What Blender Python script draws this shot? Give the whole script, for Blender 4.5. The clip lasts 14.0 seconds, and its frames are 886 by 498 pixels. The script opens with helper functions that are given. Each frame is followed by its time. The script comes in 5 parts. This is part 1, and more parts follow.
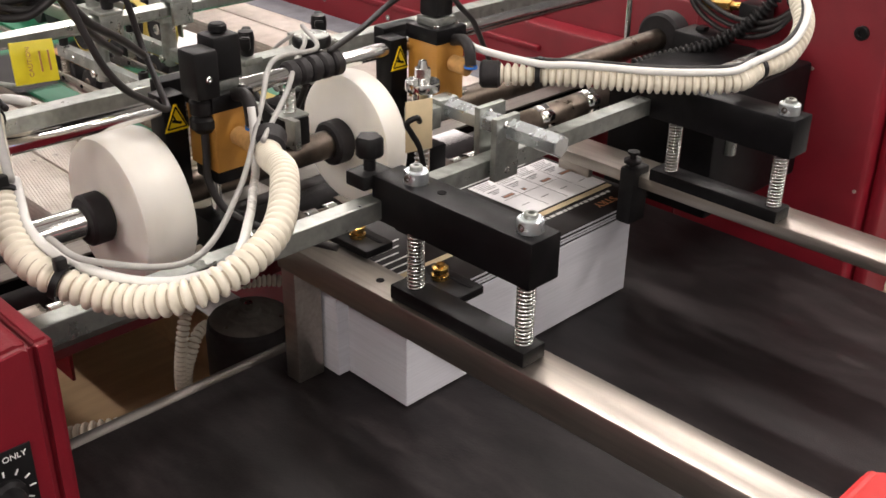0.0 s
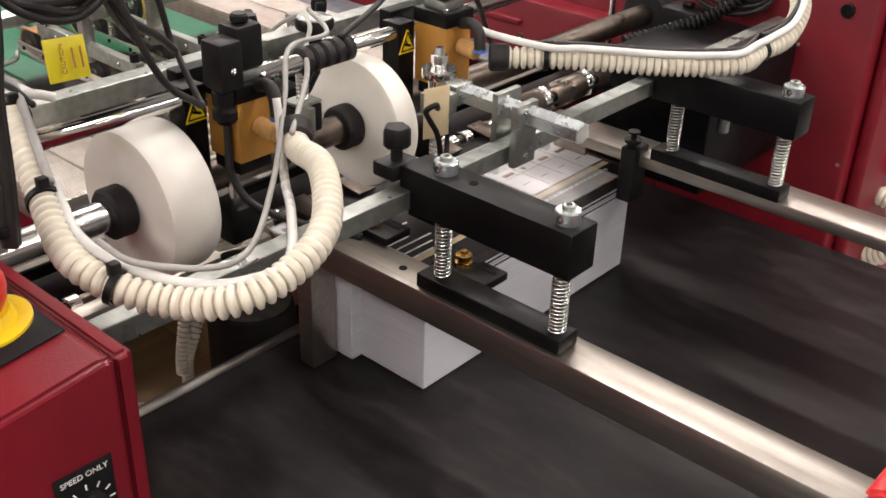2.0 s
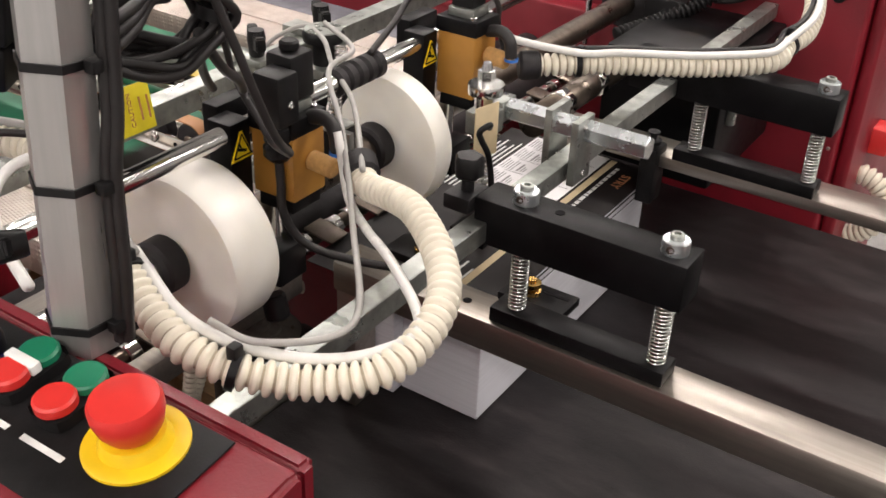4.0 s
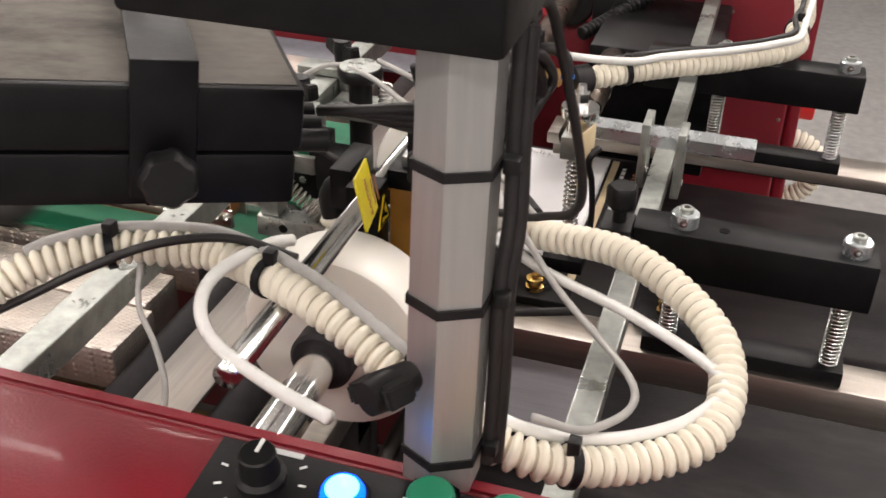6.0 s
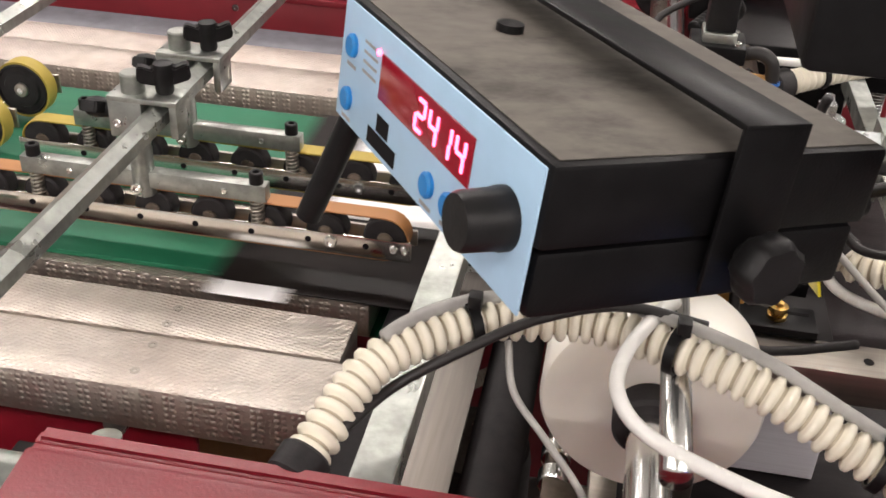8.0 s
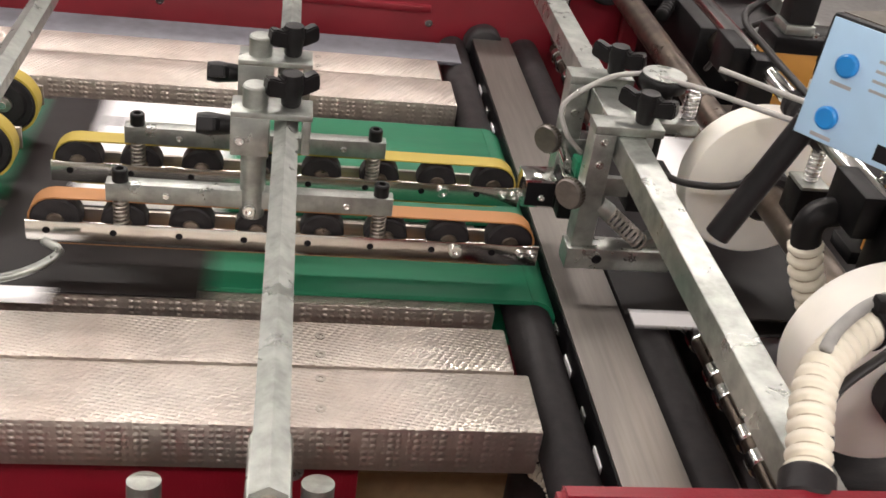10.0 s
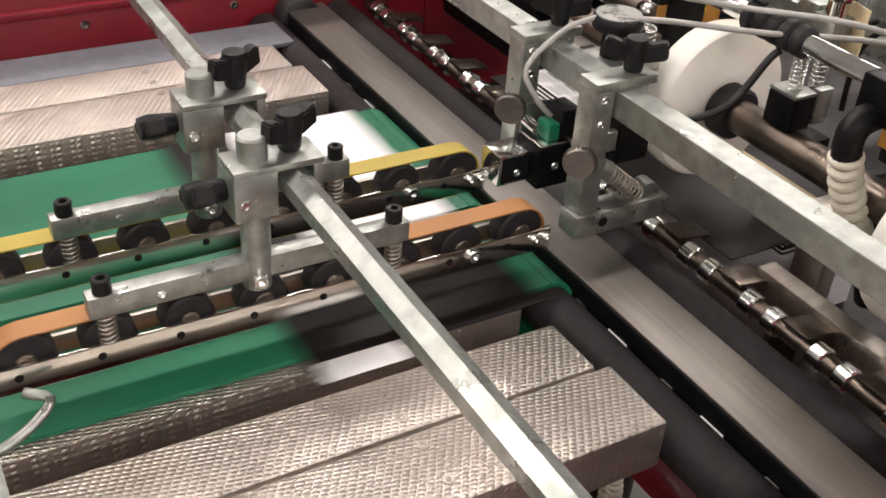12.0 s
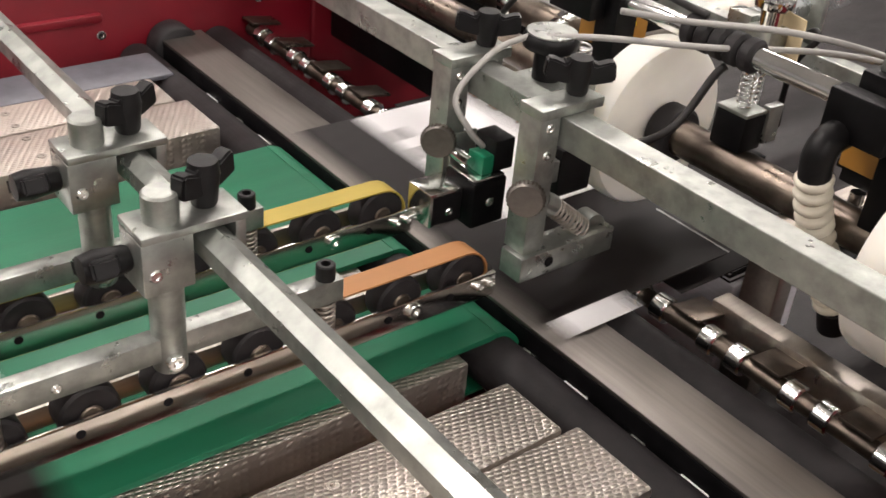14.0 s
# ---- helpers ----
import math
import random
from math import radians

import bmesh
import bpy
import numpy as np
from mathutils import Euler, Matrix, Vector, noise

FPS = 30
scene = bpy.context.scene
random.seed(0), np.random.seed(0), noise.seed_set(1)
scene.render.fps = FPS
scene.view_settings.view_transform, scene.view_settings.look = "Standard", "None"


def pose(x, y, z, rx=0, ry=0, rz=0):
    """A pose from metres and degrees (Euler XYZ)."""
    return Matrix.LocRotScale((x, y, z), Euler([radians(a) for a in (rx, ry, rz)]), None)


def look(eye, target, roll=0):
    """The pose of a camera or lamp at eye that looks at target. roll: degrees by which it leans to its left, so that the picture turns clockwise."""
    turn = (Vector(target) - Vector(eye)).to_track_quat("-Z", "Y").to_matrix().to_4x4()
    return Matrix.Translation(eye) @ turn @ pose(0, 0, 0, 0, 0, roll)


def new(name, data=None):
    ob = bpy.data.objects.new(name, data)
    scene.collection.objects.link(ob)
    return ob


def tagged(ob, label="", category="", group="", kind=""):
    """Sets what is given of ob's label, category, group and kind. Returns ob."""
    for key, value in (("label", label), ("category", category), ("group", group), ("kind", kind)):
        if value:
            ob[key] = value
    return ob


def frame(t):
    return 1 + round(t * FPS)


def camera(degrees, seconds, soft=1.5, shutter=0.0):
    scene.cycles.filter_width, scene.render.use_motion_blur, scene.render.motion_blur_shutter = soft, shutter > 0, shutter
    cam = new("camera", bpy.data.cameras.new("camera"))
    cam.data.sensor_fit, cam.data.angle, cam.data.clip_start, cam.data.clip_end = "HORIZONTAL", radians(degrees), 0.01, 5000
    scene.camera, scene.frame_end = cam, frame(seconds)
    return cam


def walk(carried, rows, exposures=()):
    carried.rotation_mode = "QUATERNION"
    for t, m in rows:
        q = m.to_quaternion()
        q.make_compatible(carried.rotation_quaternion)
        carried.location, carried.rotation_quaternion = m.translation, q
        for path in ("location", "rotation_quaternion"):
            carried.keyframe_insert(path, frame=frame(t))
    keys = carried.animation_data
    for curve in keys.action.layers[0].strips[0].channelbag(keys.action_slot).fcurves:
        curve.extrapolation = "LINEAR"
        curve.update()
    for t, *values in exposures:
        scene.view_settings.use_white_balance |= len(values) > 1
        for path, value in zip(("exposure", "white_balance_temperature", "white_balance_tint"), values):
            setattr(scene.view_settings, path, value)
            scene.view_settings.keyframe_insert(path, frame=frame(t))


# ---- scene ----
cam = camera(45.26, 14.0, soft=1.6, shutter=0.14)
PATH = [
    (0, (0.868, -0.599, 1.51), (-0.393, 0.659, 0.6), 0.9),
    (0.5, (0.854, -0.607, 1.516), (-0.373, 0.675, 0.595), 1.6),
    (1, (0.854, -0.62, 1.53), (-0.371, 0.651, 0.589), 1.4),
    (1.5, (0.839, -0.634, 1.535), (-0.329, 0.685, 0.587), 2.2),
    (2, (0.798, -0.658, 1.539), (-0.345, 0.661, 0.561), 1.9),
    (2.2, (0.779, -0.675, 1.532), (-0.342, 0.671, 0.567), 2.2),
    (4.3, (0.541, -0.71, 1.558), (-0.347, 0.758, 0.53), 1.9),
    (4.5, (0.507, -0.701, 1.555), (-0.359, 0.789, 0.54), 1.6),
    (5, (0.451, -0.701, 1.564), (-0.332, 0.837, 0.554), 1.7),
    (5.5, (0.341, -0.737, 1.562), (-0.261, 0.868, 0.531), 2.4),
    (6, (0.239, -0.794, 1.562), (-0.252, 0.847, 0.53), 1.6),
    (6.5, (0.157, -0.827, 1.554), (-0.294, 0.818, 0.511), 2.3),
    (7, (0.079, -0.816, 1.55), (-0.354, 0.829, 0.499), 2.0),
    (7.5, (-0.02, -0.78, 1.544), (-0.38, 0.882, 0.491), 2.1),
    (8, (-0.097, -0.759, 1.543), (-0.364, 0.915, 0.482), 2.8),
    (8.5, (-0.216, -0.768, 1.55), (-0.316, 0.908, 0.463), 2.8),
    (9, (-0.341, -0.79, 1.563), (-0.312, 0.854, 0.425), 0.8),
    (9.2, (-0.375, -0.799, 1.52), (-0.291, 0.907, 0.48), 4.4),
    (11.3, (-0.715, -0.587, 1.532), (-0.102, 0.946, 0.404), 3.7),
    (11.5, (-0.739, -0.573, 1.527), (-0.055, 0.933, 0.403), 3.2),
    (12, (-0.761, -0.533, 1.502), (0.112, 0.881, 0.39), 4.2),
    (12.5, (-0.756, -0.481, 1.491), (0.205, 0.888, 0.395), 4.0),
    (13, (-0.756, -0.454, 1.473), (0.262, 0.896, 0.405), 4.6),
    (13.5, (-0.758, -0.428, 1.464), (0.261, 0.919, 0.394), 4.4),
    (14, (-0.751, -0.415, 1.459), (0.344, 0.878, 0.397), 5.5),
]
walk(cam, [(t, look(e, g, r)) for t, e, g, r in PATH])

# ---- light: a print hall lit by rows of fluorescent battens ----
world = bpy.data.worlds.new("hall_air")
scene.world = world
world.use_nodes = True
world.node_tree.nodes["Background"].inputs[0].default_value = (0.9, 0.93, 1.0, 1)
world.node_tree.nodes["Background"].inputs[1].default_value = 0.04
scene.view_settings.exposure = 0.0
LAMP_POWER = 24.3
LAMP_COLOUR = (1.0, 0.905, 0.865)


# ---- materials ----
def material(name, colour, rough=0.5, metal=0.0, grain=0.15, scale=60.0, bump=0.0, bump_scale=300.0, stretch=(1, 1, 1),
             stain=0.0, stain_colour=(0.05, 0.05, 0.05), stain_scale=6.0, coat=0.0, emit=None, emit_strength=0.0, rough_var=0.1, spec=0.5):
    """A painted, plastic or metal surface: grain and stains at two scales, roughness variation and fine relief."""
    m = bpy.data.materials.new(name)
    m.use_nodes = True
    nt = m.node_tree
    n, l = nt.nodes, nt.links
    b = n["Principled BSDF"]
    b.inputs["Metallic"].default_value = metal
    b.inputs["Coat Weight"].default_value = coat
    b.inputs["Specular IOR Level"].default_value = spec
    tc = n.new("ShaderNodeTexCoord")
    mp = n.new("ShaderNodeMapping")
    mp.inputs["Scale"].default_value = stretch
    l.new(tc.outputs["Object"], mp.inputs["Vector"])
    fine = n.new("ShaderNodeTexNoise")
    fine.inputs["Scale"].default_value = scale
    fine.inputs["Detail"].default_value = 5
    l.new(mp.outputs[0], fine.inputs["Vector"])
    wide = n.new("ShaderNodeTexNoise")
    wide.inputs["Scale"].default_value = stain_scale
    wide.inputs["Detail"].default_value = 7
    wide.inputs["Roughness"].default_value = 0.65
    l.new(mp.outputs[0], wide.inputs["Vector"])
    ramp = n.new("ShaderNodeMapRange")
    ramp.inputs["From Min"].default_value, ramp.inputs["From Max"].default_value = 0.3, 0.7
    ramp.inputs["To Min"].default_value, ramp.inputs["To Max"].default_value = 1 - grain, 1 + grain
    l.new(fine.outputs["Fac"], ramp.inputs["Value"])
    mix = n.new("ShaderNodeMix")
    mix.data_type = "RGBA"
    mix.inputs["A"].default_value = (*colour, 1)
    mix.inputs["B"].default_value = (*stain_colour, 1)
    st = n.new("ShaderNodeMapRange")
    st.inputs["From Min"].default_value, st.inputs["From Max"].default_value = 0.5, 0.72
    st.inputs["To Max"].default_value = stain
    l.new(wide.outputs["Fac"], st.inputs["Value"])
    l.new(st.outputs[0], mix.inputs["Factor"])
    mul = n.new("ShaderNodeVectorMath")
    mul.operation = "SCALE"
    l.new(mix.outputs["Result"], mul.inputs[0])
    l.new(ramp.outputs[0], mul.inputs["Scale"])
    l.new(mul.outputs[0], b.inputs["Base Color"])
    rr = n.new("ShaderNodeMapRange")
    rr.inputs["From Min"].default_value, rr.inputs["From Max"].default_value = 0.3, 0.7
    rr.inputs["To Min"].default_value, rr.inputs["To Max"].default_value = max(0.02, rough - rough_var), min(1, rough + rough_var)
    l.new(wide.outputs["Fac"], rr.inputs["Value"])
    l.new(rr.outputs[0], b.inputs["Roughness"])
    if bump:
        bn = n.new("ShaderNodeTexNoise")
        bn.inputs["Scale"].default_value = bump_scale
        l.new(mp.outputs[0], bn.inputs["Vector"])
        bp = n.new("ShaderNodeBump")
        bp.inputs["Strength"].default_value = bump
        bp.inputs["Distance"].default_value = 0.001
        l.new(bn.outputs["Fac"], bp.inputs["Height"])
        l.new(bp.outputs[0], b.inputs["Normal"])
    if emit:
        b.inputs["Emission Color"].default_value = (*emit, 1)
        b.inputs["Emission Strength"].default_value = emit_strength
    return m


def paper_edges(name, colour):
    """The cut edges of stacked sheets: thin level lines with a slight grey drift."""
    m = material(name, colour, 0.8, grain=0.06, scale=420, stretch=(0.03, 0.03, 1.0), stain=0.35, stain_colour=(0.42, 0.42, 0.46), stain_scale=40, bump=0.5, bump_scale=900)
    return m


def embossed(name):
    """Steel sheet with a rolled pattern of small raised lens shapes in slanting rows."""
    m = material(name, (0.56, 0.51, 0.46), 0.36, 0.9, grain=0.1, scale=40, stain=0.5, stain_colour=(0.42, 0.33, 0.28), stain_scale=7)
    n, l = m.node_tree.nodes, m.node_tree.links
    tc = n["Texture Coordinate"]
    mp = n.new("ShaderNodeMapping")
    mp.inputs["Rotation"].default_value = (0, 0, radians(20))
    mp.inputs["Scale"].default_value = (150, 260, 150)
    l.new(tc.outputs["Object"], mp.inputs["Vector"])
    vo = n.new("ShaderNodeTexVoronoi")
    vo.inputs["Scale"].default_value = 1.0
    vo.inputs["Randomness"].default_value = 0.0
    l.new(mp.outputs[0], vo.inputs["Vector"])
    mr = n.new("ShaderNodeMapRange")
    mr.inputs["From Min"].default_value, mr.inputs["From Max"].default_value = 0.15, 0.5
    mr.inputs["To Min"].default_value, mr.inputs["To Max"].default_value = 1, 0
    l.new(vo.outputs["Distance"], mr.inputs["Value"])
    bp = n.new("ShaderNodeBump")
    bp.inputs["Strength"].default_value = 0.75
    bp.inputs["Distance"].default_value = 0.0012
    l.new(mr.outputs[0], bp.inputs["Height"])
    l.new(bp.outputs[0], n["Principled BSDF"].inputs["Normal"])
    return m


def glass_like(name, colour):
    m = material(name, colour, 0.12, 0.0, grain=0.0, rough_var=0.02)
    m.node_tree.nodes["Principled BSDF"].inputs["Transmission Weight"].default_value = 0.4
    return m


ZINC = material("zinc_plated_steel", (0.36, 0.375, 0.35), 0.36, 0.85, 0.20, 70, 0.15, 200, stain=0.8, stain_colour=(0.26, 0.28, 0.25), stain_scale=32, rough_var=0.16)
STEEL = material("ground_steel", (0.42, 0.385, 0.34), 0.36, 0.95, 0.12, 180, 0.08, 400, stretch=(0.06, 1, 1), stain=0.55, stain_colour=(0.30, 0.26, 0.22), stain_scale=9)
SHEETSTEEL = material("brushed_sheet_steel", (0.19, 0.175, 0.16), 0.50, 0.95, 0.10, 220, 0.05, 500, stretch=(1, 0.05, 1), stain=0.4, stain_colour=(0.40, 0.34, 0.28), stain_scale=10)
CHROME = material("bright_nickel", (0.78, 0.78, 0.76), 0.16, 1.0, 0.05, 60, rough_var=0.06)
OILED = material("oiled_dark_shaft_steel", (0.13, 0.105, 0.085), 0.33, 0.9, 0.35, 40, 0.1, 200, stain=0.6, stain_colour=(0.05, 0.04, 0.035), stain_scale=30)
ANODISED = material("black_anodised_aluminium", (0.0045, 0.0042, 0.0047), 0.40, 0.0, 0.3, 60, 0.1, 700, stain=0.5, stain_colour=(0.012, 0.0115, 0.012), stain_scale=14, spec=0.16)
PLASTIC = material("black_plastic", (0.009, 0.0085, 0.009), 0.42, 0.0, 0.2, 90, 0.1, 500, stain=0.35, stain_colour=(0.020, 0.019, 0.019), stain_scale=20, spec=0.22)
RUBBER = material("black_rubber", (0.014, 0.012, 0.013), 0.58, 0.0, 0.3, 80, 0.2, 300, stain=0.5, stain_colour=(0.038, 0.034, 0.036), stain_scale=12, spec=0.35)
CABLE = material("dark_grey_cable", (0.017, 0.015, 0.015), 0.48, 0.0, 0.2, 90, spec=0.4)
GREYCABLE = material("light_grey_cable", (0.36, 0.35, 0.33), 0.5, 0.0, 0.1, 90)
CLEARTUBE = material("milky_air_tube", (0.72, 0.71, 0.68), 0.3, 0.0, 0.05, 90)
HOSE = material("cream_ribbed_conduit", (0.78, 0.73, 0.61), 0.40, 0.0, 0.06, 60, stain=0.35, stain_colour=(0.60, 0.53, 0.40), stain_scale=25)
GROOVE = material("darker_conduit_groove", (0.44, 0.38, 0.285), 0.6, 0.0, 0.10, 60, stain=0.4, stain_colour=(0.36, 0.31, 0.23), stain_scale=25)
BRIGHTZINC = material("bright_blue_zinc", (0.66, 0.70, 0.72), 0.28, 0.9, 0.08, 90, 0.05, 200, stain=0.3, stain_colour=(0.5, 0.53, 0.54), stain_scale=30)
NICKEL = material("worn_nickelled_rail", (0.80, 0.78, 0.73), 0.17, 1.0, 0.10, 90, 0.05, 300, stretch=(0.3, 1, 1), stain=0.45, stain_colour=(0.46, 0.42, 0.30), stain_scale=22, rough_var=0.10)
NYLON = material("white_nylon", (0.90, 0.87, 0.795), 0.34, 0.0, 0.03, 30, 0.06, 90, stain=0.3, stain_colour=(0.64, 0.62, 0.57), stain_scale=10, rough_var=0.08)
NYLON.node_tree.nodes["Principled BSDF"].inputs["Subsurface Weight"].default_value = 0.35
NYLON.node_tree.nodes["Principled BSDF"].inputs["Subsurface Scale"].default_value = 0.02
NYLON.node_tree.nodes["Principled BSDF"].inputs["Subsurface Radius"].default_value = (1.0, 0.95, 0.8)
REDPAINT = material("dark_red_enamel", (0.19, 0.005, 0.014), 0.44, 0.0, 0.10, 14, 0.25, 450, stain=0.4, stain_colour=(0.13, 0.006, 0.012), stain_scale=5, coat=0.06)
BELT = material("black_conveyor_belt", (0.0125, 0.0100, 0.0105), 0.50, 0.0, 0.5, 55, 0.35, 600, stretch=(0.35, 1, 1), stain=0.7, stain_colour=(0.050, 0.042, 0.043), stain_scale=9, spec=0.30)
GREENBELT = material("green_feed_belt", (0.007, 0.135, 0.064), 0.5, 0.0, 0.10, 50, 0.1, 500, stretch=(0.2, 1, 1), stain=0.3, stain_colour=(0.02, 0.17, 0.10), stain_scale=8)
ORANGEBELT = material("orange_flat_belt", (0.37, 0.165, 0.055), 0.55, 0.0, 0.08, 60, stretch=(0.2, 1, 1), stain=0.3, stain_colour=(0.38, 0.2, 0.08))
YELLOWBELT = material("yellow_flat_belt", (0.40, 0.30, 0.05), 0.55, 0.0, 0.08, 60, stretch=(0.2, 1, 1), stain=0.3, stain_colour=(0.36, 0.28, 0.08))
GREYBELT = material("blue_grey_belt", (0.13, 0.13, 0.15), 0.6, 0.0, 0.15, 60, stain=0.3)
VALVE = material("amber_valve_body", (0.40, 0.19, 0.035), 0.42, 0.0, 0.10, 30, stain=0.4, stain_colour=(0.26, 0.11, 0.02), stain_scale=18)
FILTER = material("sintered_tan_filter", (0.52, 0.29, 0.10), 0.75, 0.0, 0.15, 200, 0.3, 400)
BRASS = material("brass", (0.60, 0.38, 0.12), 0.28, 1.0, 0.12, 80)
YELLOW = material("yellow_label", (0.85, 0.62, 0.01), 0.45, 0.0, 0.05, 60)
YELLOWTAG = material("yellow_tape_tag", (0.72, 0.60, 0.02), 0.4, 0.0, 0.08, 60)
INK = material("black_ink", (0.010, 0.009, 0.010), 0.85, 0.0, 0.1, 60, spec=0.1)
COVER = material("black_printed_cover", (0.010, 0.0075, 0.0075), 0.45, 0.0, 0.3, 40, coat=0.0, spec=0.2, rough_var=0.05)
PAPER = material("white_paper", (0.88, 0.87, 0.88), 0.5, 0.0, 0.02, 60)
EDGES = paper_edges("cut_paper_edges", (0.62, 0.62, 0.66))
DUST = material("settled_grey_dust", (0.135, 0.122, 0.106), 0.8, 0.0, 0.12, 90, stretch=(0.8, 1.3, 1), stain=0.85, stain_colour=(0.03, 0.028, 0.027), stain_scale=13, spec=0.25)
GREYPRINT = material("grey_print", (0.30, 0.29, 0.30), 0.6)
BROWNPRINT = material("brown_print", (0.36, 0.15, 0.07), 0.5)
CARD = material("cardboard", (0.42, 0.29, 0.16), 0.8, 0.0, 0.10, 60, stretch=(1, 0.2, 1), stain=0.3, stain_colour=(0.32, 0.21, 0.11), stain_scale=9)
GREYBOARD = material("buff_board", (0.62, 0.50, 0.31), 0.75, 0.0, 0.06, 60)
FACE = material("pale_blue_face_foil", (0.38, 0.56, 0.74), 0.4, 0.0, 0.03, 60)
BLUEKEY = material("blue_key", (0.01, 0.19, 0.52), 0.35, 0.0, 0.05, 60)
WINDOW = material("dark_red_display_window", (0.13, 0.002, 0.008), 0.15, 0.0, 0.0, rough_var=0.02, emit=(0.5, 0.0, 0.02), emit_strength=0.25)
DIGIT = material("lit_red_segment", (0.9, 0.1, 0.15), 0.4, emit=(1.0, 0.10, 0.22), emit_strength=7.0)
BLUELAMP = material("lit_blue_lens", (0.005, 0.03, 0.6), 0.25, emit=(0.0, 0.07, 1.0), emit_strength=5.0)
BLUECORE = material("lit_lamp_core", (0.1, 0.5, 0.9), 0.25, emit=(0.10, 0.50, 1.0), emit_strength=6.0)
REDBUTTON = material("red_button", (0.62, 0.03, 0.025), 0.4, 0.0, 0.05, 60)
GREENBUTTON = material("green_button", (0.008, 0.17, 0.085), 0.4, 0.0, 0.05, 60)
YELLOWPLASTIC = material("yellow_plastic", (0.78, 0.52, 0.01), 0.4, 0.0, 0.05, 60)
WHITEPLASTIC = material("white_plastic", (0.75, 0.75, 0.73), 0.4)
BLUEPLASTIC = material("blue_plastic", (0.03, 0.15, 0.5), 0.4)
REDPLASTIC = material("bright_red_plastic", (0.62, 0.03, 0.03), 0.35, 0.0, 0.05, 40)
ALU = material("anodised_aluminium_column", (0.46, 0.455, 0.44), 0.33, 0.75, 0.06, 200, 0.05, 400, stretch=(1, 1, 0.04), stain=0.3, stain_colour=(0.36, 0.35, 0.33), stain_scale=12)
EMBOSSED = embossed("embossed_steel_sheet")
CONCRETE = material("sealed_concrete", (0.30, 0.29, 0.28), 0.55, 0.0, 0.12, 30, 0.2, 90, stain=0.5, stain_colour=(0.2, 0.19, 0.18), stain_scale=1.6)
WALLPAINT = material("painted_hall_wall", (0.64, 0.645, 0.66), 0.75, 0.0, 0.05, 8, 0.1, 60, stain=0.3, stain_colour=(0.56, 0.56, 0.57), stain_scale=0.8)
CEILPAINT = material("painted_hall_ceiling", (0.62, 0.61, 0.58), 0.8, 0.0, 0.05, 8, stain=0.3, stain_colour=(0.5, 0.49, 0.46), stain_scale=0.8)
TUBELIT = material("lit_tube", (0.9, 0.9, 0.88), 0.4, emit=(1.0, 0.96, 0.9), emit_strength=12.0)

# ---- building helpers ----
ORIGIN = {}


def thing(name, at, label="", category="", group="", kind="", turn=None):
    """An empty at a thing's base; its parts are given in the hall's metres, or in the thing's own space where it is turned."""
    ob = new(name)
    ob.empty_display_size = 0.02
    ob.matrix_basis = Matrix.Translation(at) if turn is None else Matrix.Translation(at) @ turn
    ORIGIN[ob] = Vector(at) if turn is None else Vector((0, 0, 0))
    return tagged(ob, label, category, group, kind)


def part(name, bm, mat, parent=None, label="", smooth=35):
    mesh = bpy.data.meshes.new(name)
    if parent is not None:
        bmesh.ops.translate(bm, verts=bm.verts, vec=-ORIGIN[parent])
    if smooth:
        limit = radians(smooth)
        for fc in bm.faces:
            fc.smooth = True
        for ed in bm.edges:
            ed.smooth = len(ed.link_faces) == 2 and ed.calc_face_angle(0) < limit
    bm.to_mesh(mesh)
    bm.free()
    mesh.materials.append(mat)
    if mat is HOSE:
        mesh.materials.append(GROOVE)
    ob = new(name, mesh)
    if parent is not None:
        ob.parent = parent
        ORIGIN[ob] = ORIGIN[parent]
    else:
        ORIGIN[ob] = Vector((0, 0, 0))
    if label:
        tagged(ob, label)
    return ob


def single(name, bm, mat, label, category, group="", kind="", smooth=35):
    return tagged(part(name, bm, mat, None, "", smooth), label, category, group, kind)


def box(bm, x0, x1, y0, y1, z0, z1, bev=0.0, seg=2, turn=None, about=None):
    r = bmesh.ops.create_cube(bm, size=1)
    vs = r["verts"]
    c = Vector(((x0 + x1) / 2, (y0 + y1) / 2, (z0 + z1) / 2))
    for v in vs:
        v.co = Vector((v.co.x * (x1 - x0), v.co.y * (y1 - y0), v.co.z * (z1 - z0))) + c
    if bev:
        es = list({e for v in vs for e in v.link_edges})
        out = bmesh.ops.bevel(bm, geom=es, offset=bev, segments=seg, affect="EDGES", profile=0.5)
        vs = list({v for fc in out["faces"] for v in fc.verts} | {v for v in vs if v.is_valid})
        seen, stack = set(vs), list(vs)
        while stack:
            for e in stack.pop().link_edges:
                for v in e.verts:
                    if v not in seen:
                        seen.add(v)
                        stack.append(v)
        vs = list(seen)
    if turn is not None:
        a = Vector(about) if about is not None else c
        for v in vs:
            v.co = a + turn @ (v.co - a)
    return bm


def rod(bm, a, b, r, seg=20, r2=None, bev=0.0):
    """A straight bar between two points; seg 6 gives a hexagon."""
    a, b = Vector(a), Vector(b)
    d = b - a
    q = d.to_track_quat("Z", "Y").to_matrix()
    n = d.length
    r2 = r if r2 is None else r2
    prof = [(0, 0), (r, 0), (r2, n), (0, n)] if not bev else [(0, 0), (r - bev, 0), (r, bev), (r2, n - bev), (r2 - bev, n), (0, n)]
    lathe(bm, prof, seg, a, q)
    return bm


